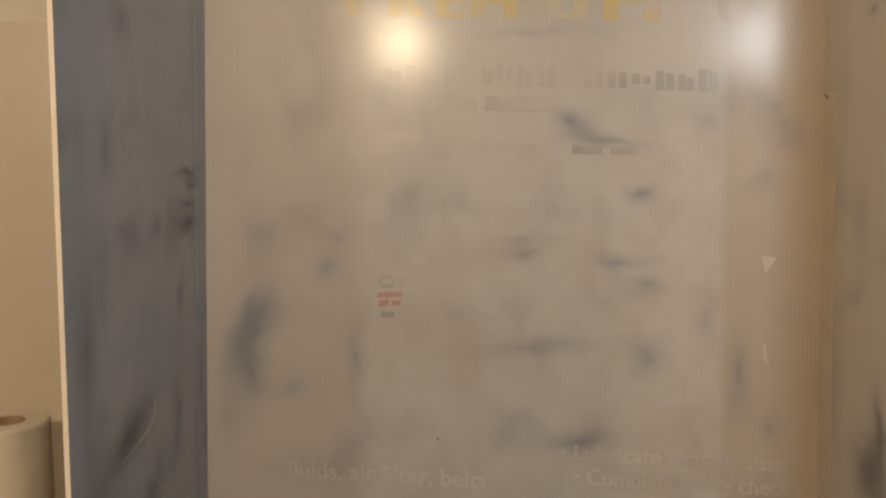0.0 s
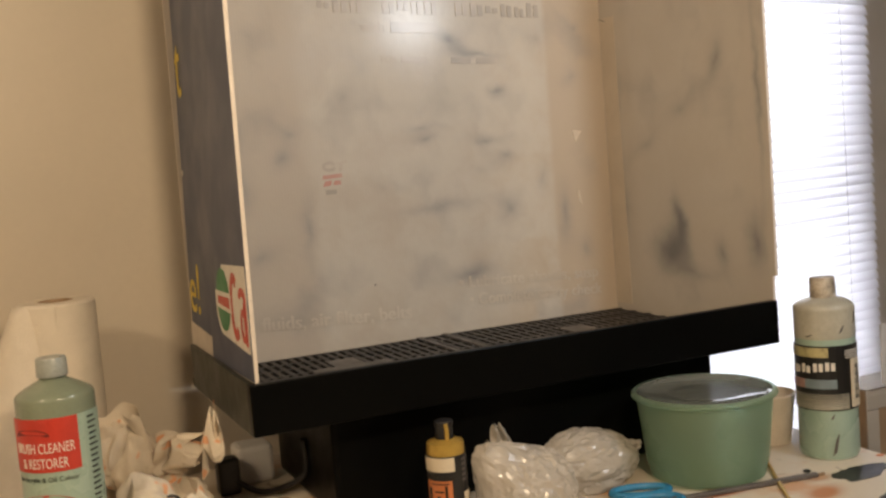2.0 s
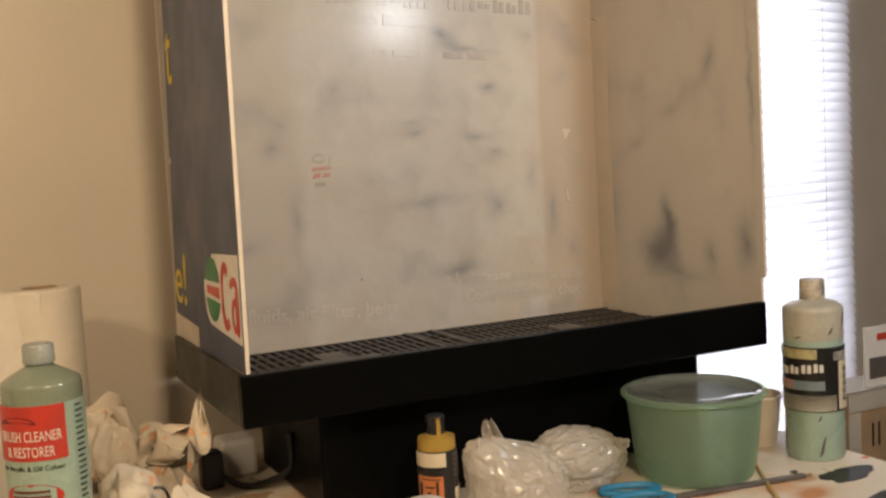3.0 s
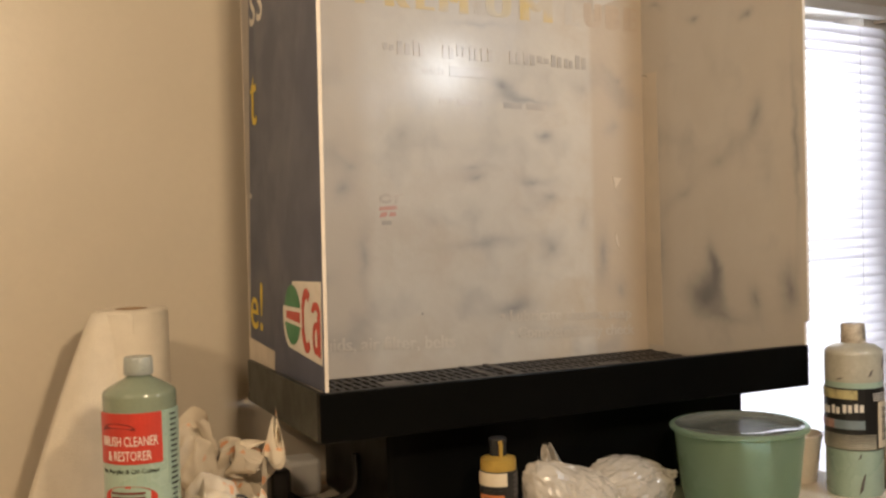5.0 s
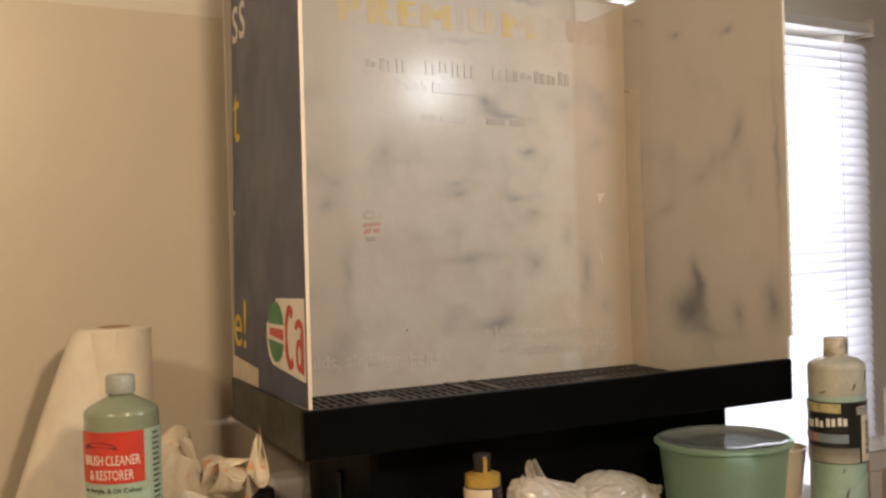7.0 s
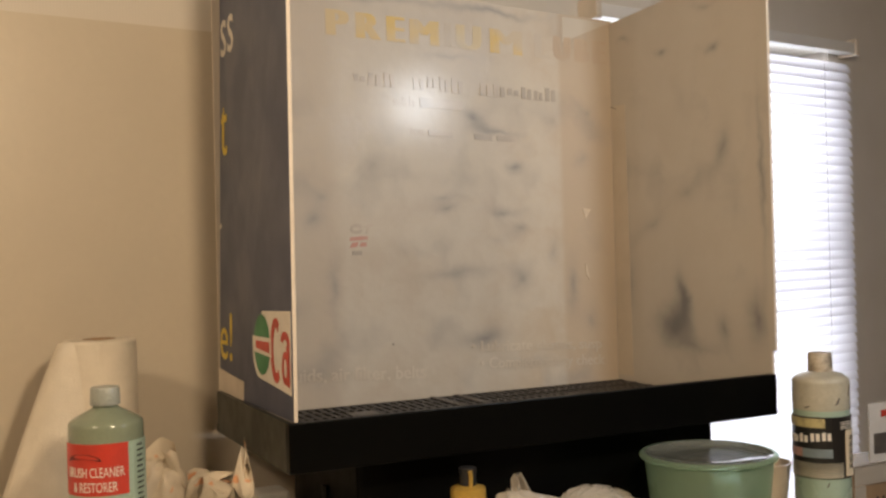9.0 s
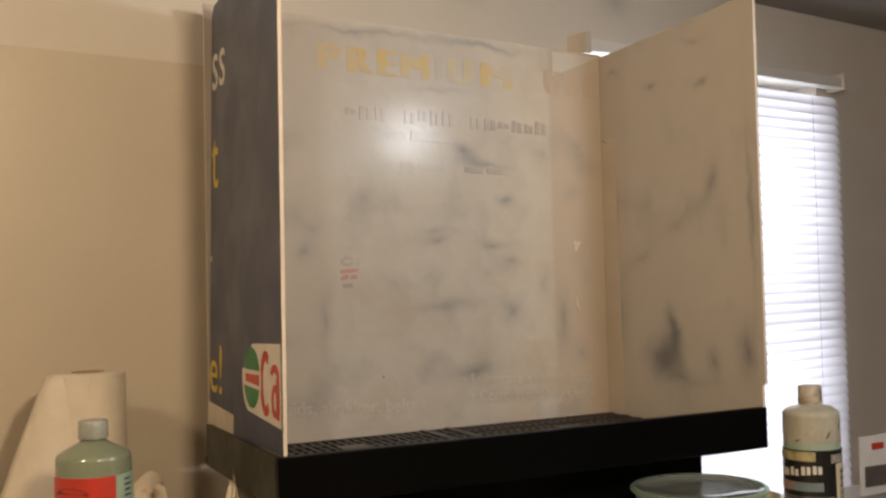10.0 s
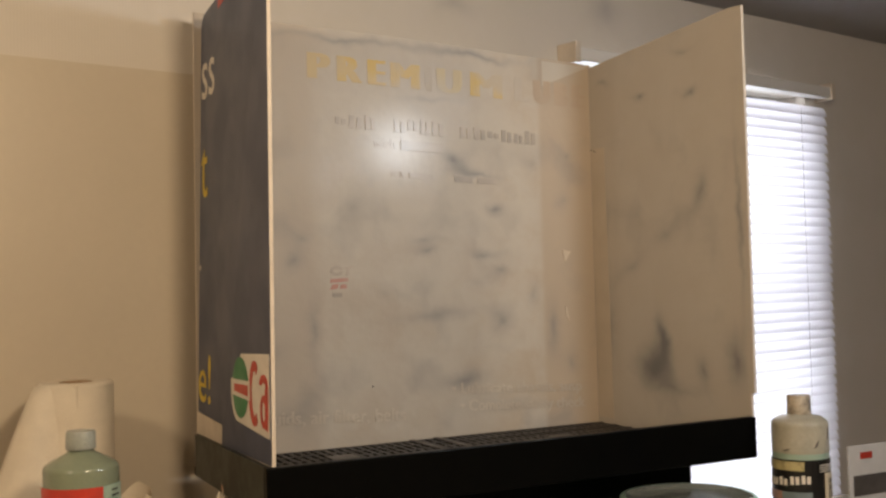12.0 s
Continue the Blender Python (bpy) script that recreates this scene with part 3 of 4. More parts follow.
def left_out(u, v, w):
    """The outer face of the left sheet, which leans in a little; u runs from the front to the rear."""
    return (0.05 - w + v * (0.010 + 0.018 * u / 2.65) - 0.01 * u / 2.65, u, v)


def right_in(u, v, w):
    return (5.40 + 0.19 * (2.73 - u) / 2.73 - w, u, v)


def painted(bm, face_mat, test):
    for fc in bm.faces:
        fc.material_index = 1 if test(fc) else 0
    return bm


bm = prism([(0.06, -0.34), (5.40, -0.34), (5.43, 4.44), (2.6, 4.60), (0.10, 4.68)], lambda u, v, w: (u, 2.73 + w, v), 0.035)
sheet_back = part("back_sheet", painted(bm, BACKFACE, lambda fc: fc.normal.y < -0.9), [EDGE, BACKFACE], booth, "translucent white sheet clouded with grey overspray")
bm = prism([(0.0, 0.01), (1.65, 0.0), (1.64, 0.2), (2.63, 0.245), (2.63, 4.50), (2.53, 4.60), (0.0, 4.74)], lambda u, v, w: left_out(u, v, -w), 0.035)
bm.faces.ensure_lookup_table()
for fc in bm.faces:
    fc.material_index = 1 if fc.normal.x < -0.95 else 2 if fc.normal.x > 0.95 else 0
sheet_left = part("left_sheet", bm, [EDGE, NAVY, LEFTFACE], booth, "navy printed sheet, overspray grey inside")
bm = prism([(0.1, -0.36), (2.72, -0.36), (2.72, 0.24), (1.67, 0.195), (1.67, -0.006), (0.1, 0.004)], lambda u, v, w: left_out(u, v, -0.004 - w), 0.03)
part("inner_strip", painted(bm, LEFTFACE, lambda fc: fc.normal.x > 0.5), [EDGE, LEFTFACE], booth)
part("scratch", tube(arc([left_out(u, v, -0.038) for u, v in ((0.28, 0.66), (0.55, 0.67), (0.95, 0.72), (1.3, 0.8), (1.45, 0.9), (1.47, 1.02))], 5), 0.006, 6), EDGE, sheet_left, "pale curved scratch")
bm = prism([(0.0, 0.26), (0.05, 0.25), (0.05, -0.36), (2.73, -0.36), (2.73, 4.40), (0.16, 4.61), (0.0, 4.60)], lambda u, v, w: right_in(u, v, -w), 0.035)
part("right_sheet", painted(bm, RIGHTFACE, lambda fc: fc.normal.x < -0.9), [EDGE, RIGHTFACE], booth, "tan sheet with dark soft overspray stains")

def oval(u, v, ru, rv, n=28, a0=0.0, a1=360.0):
    return [(u + ru * math.cos(radians(a0 + (a1 - a0) * k / n)), v + rv * math.sin(radians(a0 + (a1 - a0) * k / n))) for k in range(n + (a1 - a0 < 360))]


def ring(u, v, ru, rv, t, a0, a1):
    return oval(u, v, ru, rv, 22, a0, a1) + oval(u, v, ru - t, rv - t * 1.2, 22, a0, a1)[::-1]


# print on the sheets


def on_back(name, bm, mat):
    return part(name, bm, mat, sheet_back)


HEAD = lambda u, v, w: back(u, v - 0.045 * (u - 1.45), w + 0.004)
HEADING = (("P", 1.41, 1.70, BOLD_YELLOW), ("R", 1.78, 2.10, BOLD_YELLOW), ("E", 2.17, 2.41, BOLD_YELLOW), ("M", 2.47, 2.86, FADE_YELLOW), ("I", 2.94, 3.01, DIM_YELLOW), ("U", 3.09, 3.44, DIM_YELLOW),
           ("M", 3.56, 4.02, FADE_YELLOW), ("L", 4.20, 4.42, FADE_WHITE), ("U", 4.48, 4.74, FADE_TAN), ("B", 4.80, 5.02, FADE_TAN), ("E", 5.08, 5.28, FADE_TAN))
for letter, u0, u1, mat in HEADING:
    for k in (-1, 0, 1):
        shift = lambda u, v, w, k=k: HEAD(u + 0.036 * k, v, w + 0.002 * k)
        on_back("lettering", lettering(letter, shift, u0 + 0.036, u1 - 0.036, 4.0, 4.3), mat)
for u0, u1 in ((1.74, 2.35), (2.5, 3.2), (3.4, 4.45)):
    x = u0
    while x < u1 - 0.1:
        w_ = random.uniform(0.11, 0.16)
        low, high = random.choice((3.45, 3.45, 3.49)), random.choice((3.6, 3.62, 3.57))
        for a, b, c, d in ((0.0, 0.42, low, high), (0.6, 1.0, low, high - 0.02)):
            on_back("print_bar", prism([(x + a * w_, c), (x + b * w_, c), (x + b * w_, d), (x + a * w_, d)], HEAD, 0.006), FADE_GREY)
        x += w_ + 0.045
on_back("lettering", lettering("with", HEAD, 2.22, 2.5, 3.24, 3.36), FADE_GREY)
on_back("print_bar", prism([(2.58, 3.24), (3.15, 3.24), (3.15, 3.36), (2.58, 3.36)], HEAD, 0.006), FADE_GREY)
on_back("lettering", lettering("FOR", HEAD, 2.44, 2.62, 2.9, 2.98), FADE_GREY)
for u0, u1 in ((2.68, 3.0), (3.3, 3.55), (3.62, 3.9)):
    on_back("print_bar", prism([(u0, 2.9), (u1, 2.9), (u1, 2.97), (u0, 2.97)], HEAD, 0.006), FADE_GREY)
LOW = lambda u, v, w: back(u, v - 0.045 * (u - 3.2), w + 0.004)
LOWER = lambda u, v, w: back(u, v - 0.045 * (u - 0.8), w + 0.004)
for words, lay_, u0, u1, v0, v1 in (("\u2022 Lubricate chassis, susp", LOW, 3.18, 5.08, 0.15, 0.33), ("\u2022 Complete safety check", LOW, 3.3, 5.12, -0.06, 0.12), ("fluids, air filter, belts", LOWER, 0.8, 2.55, -0.02, 0.16)):
    for k in (0, 1):
        on_back("lettering", lettering(words, lambda u, v, w: lay_(u + 0.012 * k, v, w + 0.002 * k), u0, u1, v0, v1), FADE_WHITE)
on_back("print_mark", prism(ring(1.72, 1.74, 0.08, 0.06, 0.03, 20, 340), back, 0.006), FADE_GREY)
on_back("print_mark", prism([(1.80, 1.77), (1.93, 1.80), (1.93, 1.77), (1.88, 1.76), (1.86, 1.68), (1.83, 1.68), (1.85, 1.755)], back, 0.006), FADE_GREY)
on_back("print_mark", prism([(1.63, 1.60), (1.86, 1.61), (1.86, 1.655), (1.64, 1.645)], back, 0.006), FADE_RED)
on_back("print_mark", prism([(1.63, 1.52), (1.72, 1.53), (1.74, 1.585), (1.66, 1.58)], back, 0.006), FADE_RED)
on_back("print_mark", prism([(1.75, 1.53), (1.84, 1.53), (1.84, 1.58), (1.77, 1.58)], back, 0.006), FADE_RED)
on_back("print_mark", prism([(1.66, 1.43), (1.78, 1.43), (1.78, 1.48), (1.66, 1.48)], back, 0.006), FADE_GREY)

for pts in ([(4.85, 1.95), (4.98, 1.93), (4.89, 1.8)], [(4.87, 1.22), (4.9, 1.2), (4.93, 1.02), (4.88, 1.08)]):
    on_back("paint_flake", prism(pts, back, 0.012), EDGE)
on_back("speck", prism(oval(2.14, 0.36, 0.008, 0.014, 10), back, 0.008), GREY)
on_back("bare_corner", prism([(4.62, 4.09), (5.34, 4.38), (4.62, 4.42)], back, 0.004), PALE)
part("corner_tape", prism([(2.42, -0.25), (2.71, -0.25), (2.71, 3.3), (2.45, 3.3)], right_in, 0.005), TAPE, booth, "pale strip of tape along the corner")
# added strip that stops lamp light leaking through the rear left slit
part("corner_tape", prism([(2.48, -0.3), (2.727, -0.3), (2.727, 4.5), (2.5, 4.5)], lambda u, v, w: left_out(u, v, -0.037 - w), 0.006), LEFTFACE, booth)
part("tape_edge", tube(arc([(5.385, 2.72, 3.29), (5.385, 2.66, 3.28), (5.39, 2.6, 3.25)], 4), 0.004, 6), DARK, booth)
OUT = lambda u, v, w: left_out(2.67 - u, v, w)
for word, u0, u1, v0, v1, m in (("ss", 0.1, 0.68, 3.65, 4.05, WHITE), ("t", 0.1, 0.38, 2.57, 3.1, YELLOW), ("e!", 0.06, 0.56, 0.36, 0.88, YELLOW), (".", 0.06, 0.12, 1.78, 1.84, WHITE)):
    part("lettering", lettering(word, OUT, u0, u1, v0, v1), m, sheet_left)


badge = [(2.62, 0.99), (1.62, 0.95)] + oval(1.62, 0.63, 0.24, 0.33, 16, 90, 270)[1:-1] + [(1.62, 0.3), (2.62, 0.24)]
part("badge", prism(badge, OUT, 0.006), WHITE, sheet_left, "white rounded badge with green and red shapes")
up = lambda d: (lambda u, v, w: OUT(u, v, w + d))
part("badge_disc", prism(oval(1.72, 0.63, 0.27, 0.29), up(0.007), 0.004), GREEN, sheet_left)
part("badge_stripe", prism([(1.44, 0.55), (2.05, 0.53), (2.05, 0.71), (1.44, 0.70)], up(0.012), 0.004), WHITE, sheet_left)
part("badge_stripe", prism([(1.55, 0.59), (2.0, 0.57), (2.0, 0.67), (1.55, 0.66)], up(0.017), 0.004), RED, sheet_left)
part("badge_shape", prism(ring(2.19, 0.61, 0.17, 0.30, 0.075, 55, 305), up(0.008), 0.004), RED, sheet_left)
part("badge_shape", prism(ring(2.47, 0.47, 0.10, 0.15, 0.05, 0, 359), up(0.008), 0.004), RED, sheet_left)
part("badge_shape", prism([(2.53, 0.32), (2.60, 0.31), (2.60, 0.68), (2.53, 0.68)], up(0.013), 0.004), RED, sheet_left)
part("badge_shape", prism(ring(2.47, 0.68, 0.13, 0.12, 0.06, 0, 165), up(0.008), 0.004), RED, sheet_left)
part("badge_shape", prism([(0.84, 4.5), (1.3, 4.55), (1.3, 4.62), (0.84, 4.62)], up(0.0), 0.004), RED, sheet_left)

# ---- things on the table ----


# paper towel roll with a loose sheet
roll = thing("paper_towel_roll", (-1.325, 1.876, -1.5), "white paper towel roll standing upright, outer sheet hanging loose", "paper roll")
part("roll", lathe([(0.16, 0.71), (0.335, 0.71), (0.352, 0.69), (0.355, -1.49), (0.16, -1.49), (0.16, 0.71)], -1.325, 1.876), PAPER, roll, smooth=True)
part("core", lathe([(0.13, 0.712), (0.158, 0.712), (0.158, -1.49), (0.13, -1.49), (0.13, 0.712)], -1.325, 1.876), CARD, roll, "brown cardboard core", smooth=True)
bm = bmesh.new()
rows = []
for i in range(17):
    f_ = i / 16
    z = 0.70 - 2.18 * f_
    reach = 0.02 + 0.78 * f_ ** 0.9
    row = []
    for j in range(15):
        g_ = j / 14
        ang = radians(265 - 85 * g_)
        x = -1.325 + 0.365 * math.cos(ang) - reach * g_ ** 1.3
        y = 1.876 + 0.365 * math.sin(ang) + 0.04 * math.sin(5 * g_ + 3 * f_)
        row.append(bm.verts.new((x, y, z + 0.004 * math.sin(4 * g_))))
    rows.append(row)
for a, b in zip(rows, rows[1:]):
    for j in range(14):
        bm.faces.new((a[j], a[j + 1], b[j + 1], b[j]))
ob = part("loose_sheet", bm, PAPER, roll, smooth=True)
m = ob.modifiers.new("thickness", "SOLIDIFY")
m.thickness = 0.0012


def bottle(name, origin, r, z0, shoulder, neck_r, neck, cap_r, cap_z, top, mats, label, kindname, squash=1.0):
    x, y, _ = origin
    t = thing(name, origin, label, kindname)
    part("bottle", lathe([(0.0, z0 + 0.005), (r * 0.94, z0 + 0.005), (r, z0 + 0.05), (r, shoulder - 0.10), (r * 0.99, shoulder - 0.075), (r * 0.95, shoulder - 0.055),
                          (r * 0.75, shoulder - 0.015), (neck_r * 1.2, neck - 0.02), (neck_r, neck), (neck_r, cap_z + 0.02)], x, y, squash=squash), mats[0], t, smooth=True)
    cap = [(cap_r * 0.98, cap_z), (cap_r, cap_z + 0.01), (cap_r * 0.97, top - 0.015), (cap_r * 0.9, top), (0.0, top)]
    part("cap", lathe(cap, x, y, 40), mats[1], t, smooth=True)
    return t


def around(x, y, r, a):
    """Lays u (along the girth), v (height) on a bottle, its middle facing the angle a."""
    def lay(u, v, w):
        ang = radians(a) + u / r
        return (x + (r + w) * math.cos(ang), y + (r + w) * math.sin(ang), v)
    return lay


def patch(lay, u0, u1, v0, v1, w=0.006, depth=0.006, n=16):
    bm = bmesh.new()
    grid = []
    for k in range(n + 1):
        u = u0 + (u1 - u0) * k / n
        grid.append([bm.verts.new(lay(u, v, d)) for v, d in ((v0, w), (v1, w), (v1, w + depth), (v0, w + depth))])
    for a, b in zip(grid, grid[1:]):
        for j in range(4):
            bm.faces.new((a[j], b[j], b[(j + 1) % 4], a[(j + 1) % 4]))
    bm.faces.new(grid[0]), bm.faces.new(grid[-1][::-1])
    bmesh.ops.recalc_face_normals(bm, faces=bm.faces)
    return bm


CX, CY, CR = -1.50, 0.29, 0.305
cleaner = bottle("brush_cleaner_bottle", (CX, CY, -1.5), CR, -1.5, 0.21, 0.1, 0.27, 0.122, 0.28, 0.43, (TEAL, CAPGREY), "pale green brush cleaner bottle with red label and grey cap", "bottle")
lay = around(CX, CY, CR, -98)
lab = part("label", patch(lay, -0.42, 0.44, -1.2, 0.0, 0.004), MINT, cleaner, "pale green label with a red panel")
part("red_panel", patch(lay, -0.4, 0.17, -0.42, 0.0, 0.011), RED, lab)
part("lettering", lettering("BRUSH CLEANER", around(CX, CY, CR + 0.018, -98), -0.36, 0.14, -0.27, -0.19), WHITE, lab)
part("lettering", lettering("& RESTORER", around(CX, CY, CR + 0.018, -98), -0.3, 0.08, -0.39, -0.31), WHITE, lab)
part("lettering", lettering("for Acrylic & Oil Colour", around(CX, CY, CR + 0.012, -98), -0.38, 0.15, -0.51, -0.46), DARK, lab)
part("red_blot", prism(oval(-0.12, -0.70, 0.24, 0.10, 24), around(CX, CY, CR + 0.011, -98), 0.006), RED, lab)
part("print_mark", prism(ring(-0.2, -0.14, 0.16, 0.06, 0.035, 0, 180), around(CX, CY, CR + 0.019, -98), 0.003), DARKRED, lab)
for k in range(3):
    part("print_bar", patch(around(CX, CY, CR + 0.019, -98), -0.28, 0.02, -0.665 - 0.04 * k, -0.65 - 0.04 * k, 0.0, 0.003, 6), DARKRED, lab)
for k in range(24):
    part("print_bar", patch(lay, 0.26, 0.26 + random.uniform(0.07, 0.1), -0.05 - 0.045 * k, -0.035 - 0.045 * k, 0.011, 0.003, 4), DARK, lab)

PX, PY, PR = 5.65, -0.59, 0.288
paint = bottle("paint_bottle", (PX, PY, -1.5), PR, -1.5, 0.075, 0.12, 0.09, 0.125, 0.08, 0.285, (MINT, STAINED), "half-full pale mint paint bottle with black label and crusted cap", "bottle")
SLATE = surface("muted_print", (0.20, 0.25, 0.27), 0.8, 0.4, bump=0.0)
lay = around(PX, PY, PR, -125)
part("cloudy_top", lathe([(PR + 0.001, -0.3), (PR + 0.003, -0.298), (PR + 0.003, -0.025), (PR * 0.99 + 0.003, 0.001), (PR * 0.95 + 0.003, 0.022), (PR * 0.75 + 0.002, 0.063), (0.146, 0.074), (0.124, 0.092)], PX, PY, 64), CLOUDY, paint, "cloudy empty upper part", smooth=True)
lab = part("label", patch(lay, -0.56, 0.42, -1.0, -0.36, 0.004), DARK, paint, "black wraparound label")
STRAW = surface("straw_print", (0.48, 0.41, 0.20), 0.6, 0.4, scale=90, bump=0.0)
PINK = surface("dull_pink_print", (0.42, 0.25, 0.21), 0.7, 0.4, scale=120, bump=0.0)
part("print_patch", patch(lay, -0.54, -0.02, -0.47, -0.375, 0.011), STRAW, lab)
for k, (u0, u1) in enumerate(((-0.5, -0.42), (-0.39, -0.3), (-0.28, -0.18), (-0.16, -0.06), (-0.05, 0.05))):
    for a, b, c, d in ((0.0, 0.36, 0.0, 1.0), (0.52, 0.88, 0.05 * (k % 2), 1.0 - 0.1 * (k % 3))):
        part("print_bar", patch(lay, u0 + (u1 - u0) * a, u0 + (u1 - u0) * b, -0.65 + 0.012 * k + 0.085 * c, -0.65 + 0.012 * k + 0.085 * d, 0.011, 0.004, 3), WHITE, lab)
part("print_patch", patch(lay, -0.52, -0.25, -0.78, -0.69, 0.011), PINK, lab)
part("print_patch", patch(lay, -0.25, 0.05, -0.78, -0.69, 0.011), SLATE, lab)
for k in range(9):
    part("print_bar", patch(lay, -0.5, 0.17, -0.988 + 0.018 * k, -0.974 + 0.018 * k - 0.001 * k, 0.011, 0.003, 10), CLOUDY, lab)
part("barcode_strip", patch(lay, 0.2, 0.36, -0.98, -0.5, 0.011), CREAM, lab)
for k in range(14):
    part("print_bar", patch(lay, 0.25, 0.32, -0.9 + 0.025 * k, -0.885 + 0.025 * k - 0.004 * (k % 3), 0.018, 0.003, 4), DARK, lab)
for k in range(4):
    part("print_bar", patch(lay, 0.14, 0.34, -0.42 - 0.022 * k, -0.412 - 0.022 * k, 0.011, 0.003, 4), WHITE, lab)

for u, v, du, dv in ((0.0, -1.06, 0.02, 0.03), (0.02, -1.34, 0.035, 0.11), (0.3, -0.1, 0.02, 0.06), (-0.2, -0.26, 0.05, 0.015), (0.12, -0.2, 0.03, 0.04)):
    part("paint_smear", prism([(u - du, v - dv), (u + du * 0.2, v - dv * 0.6), (u + du, v + dv), (u + du * 0.1, v + dv * 0.5)], around(PX, PY, PR + 0.005, -125), 0.004), GREY, paint)
GX, GY, GR = 1.585, -0.31, 0.164
gold = thing("gold_paint_bottle", (GX, GY, -1.5), "small gold paint bottle with black label and dark flip cap", "bottle")
part("bottle", lathe([(0, -1.495), (GR * 0.95, -1.495), (GR, -1.46), (GR, -0.72), (GR * 0.97, -0.69), (GR * 0.6, -0.668), (GR * 0.45, -0.66)], GX, GY), GOLD, gold, smooth=True)
part("cap", lathe([(0.08, -0.67), (0.075, -0.57), (0.08, -0.56), (0.085, -0.515), (0.078, -0.505), (0, -0.505)], GX, GY, 32), CABLE, gold, smooth=True)
part("drip", tube([(GX - 0.02, GY - 0.085, -0.52), (GX - 0.01, GY - 0.082, -0.58), (GX - 0.015, GY - 0.086, -0.67)], 0.02, 8), GOLD, gold, "dried gold drip", smooth=True)
lay = around(GX, GY, GR, -108)
lab = part("label", patch(lay, -0.34, 0.34, -1.4, -0.79, 0.003), DARK, gold)
part("print_patch", patch(lay, -0.26, 0.05, -0.92, -0.80, 0.009), CREAM, lab)
part("print_patch", patch(lay, -0.22, 0.02, -1.24, -1.0, 0.009), ORANGE, lab)
part("print_patch", patch(lay, 0.13, 0.27, -1.35, -1.12, 0.009), CREAM, lab)
for u0, u1, v0, v1 in ((-0.19, -0.16, -1.2, -1.06), (-0.13, -0.05, -1.1, -1.085), (-0.11, -0.08, -1.2, -1.13), (-0.04, -0.02, -1.17, -1.04), (-0.24, 0.04, -0.985, -0.96), (-0.16, 0.0, -1.03, -1.02)):
    part("print_bar", patch(lay, u0, u1, v0, v1, 0.0165, 0.003, 4), DARK, lab)
for k in range(5):
    part("print_bar", patch(lay, 0.12, 0.26, -0.84 - 0.045 * k, -0.82 - 0.045 * k, 0.009, 0.003, 4), GREY, lab)

# green tub
TX, TY = 4.28, -0.41
tub = thing("plastic_tub", (TX, TY, -1.5), "frosted green plastic tub closed with a clear lid", "tub")
part("bowl", lathe([(0, -1.495), (0.46, -1.495), (0.54, -1.46), (0.58, -1.3), (0.635, -0.78), (0.64, -0.70), (0.61, -0.70), (0.605, -0.78), (0.55, -1.3), (0.5, -1.44), (0, -1.46)], TX, TY, 72), GREENTUB, tub, smooth=True)
part("lid", lathe([(0, -0.69), (0.30, -0.688), (0.58, -0.686), (0.60, -0.668), (0.638, -0.655), (0.638, -0.648), (0.60, -0.66), (0.576, -0.68), (0.30, -0.682), (0, -0.684)], TX, TY, 72), LID, tub, "thin clear glossy lid", smooth=True)
part("rim", lathe([(0.64, -0.70), (0.675, -0.70), (0.69, -0.685), (0.69, -0.665), (0.67, -0.648), (0.638, -0.65), (0.64, -0.70)], TX, TY, 72), GREENTUB, tub, "thick rolled rim", smooth=True)

cup = thing("paper_cup", (5.48, 0.1, -1.5), "white paper cup with a rolled rim", "cup")
part("cup", lathe([(0, -1.495), (0.22, -1.495), (0.28, -1.0), (0.27, -1.0), (0.21, -1.47), (0, -1.47)], 5.48, 0.1), EDGE, cup, smooth=True)
part("rim", lathe([(0.27, -1.0), (0.292, -1.0), (0.295, -0.985), (0.29, -0.97), (0.27, -0.97), (0.27, -1.0)], 5.48, 0.1), EDGE, cup, smooth=True)


def wad(origin, size, seed, creases=16, deep=0.3, wide=0.34, peak=None, axis=None, lump=0.22, sharp=14, fine=0.065, level=5):
    """A wad of thin sheet: a ball pressed in along many sharp creases, flattened where it rests."""
    rnd = random.Random(seed)
    cuts = []
    for k in range(creases):
        d = Vector((rnd.gauss(0, 1), rnd.gauss(0, 1), rnd.gauss(0, 1)))
        if axis:
            d -= Vector(axis) * d.dot(Vector(axis)) * 0.85
        cuts.append((d.normalized(), rnd.uniform(-0.8, 0.8), rnd.uniform(0.4, 1.0) * deep, rnd.uniform(0.5, 1.2) * wide))
    off = Vector((seed * 7.3, seed * 3.1, seed * 5.7))
    bm = bmesh.new()
    bmesh.ops.create_icosphere(bm, subdivisions=level, radius=1)
    for v in bm.verts:
        d = v.co.normalized()
        bent = d + 0.16 * noise.noise_vector(d * 1.7 + off)
        r = 1.0 + lump * noise.noise(d * 1.4 + off) + 0.2 * lump * noise.noise(d * 4.0 + off) + fine * (noise.voronoi(d * 4.2 + off)[0][0] - 0.4) + 0.7 * fine * (noise.voronoi(bent * 8.5 + off)[0][0] - 0.4)
        r -= max(dp * max(0.0, 1 - abs(bent.dot(a) - c) / w) ** 1.3 for a, c, dp, w in cuts)
        q = d * r
        if peak:
            pd = Vector(peak).normalized()
            q += pd * (max(0.0, d.dot(pd)) ** sharp) * Vector(peak).length
        v.co = Vector((origin[0] + q.x * size[0], origin[1] + q.y * size[1], max(-1.495, origin[2] + q.z * size[2])))
    return bm


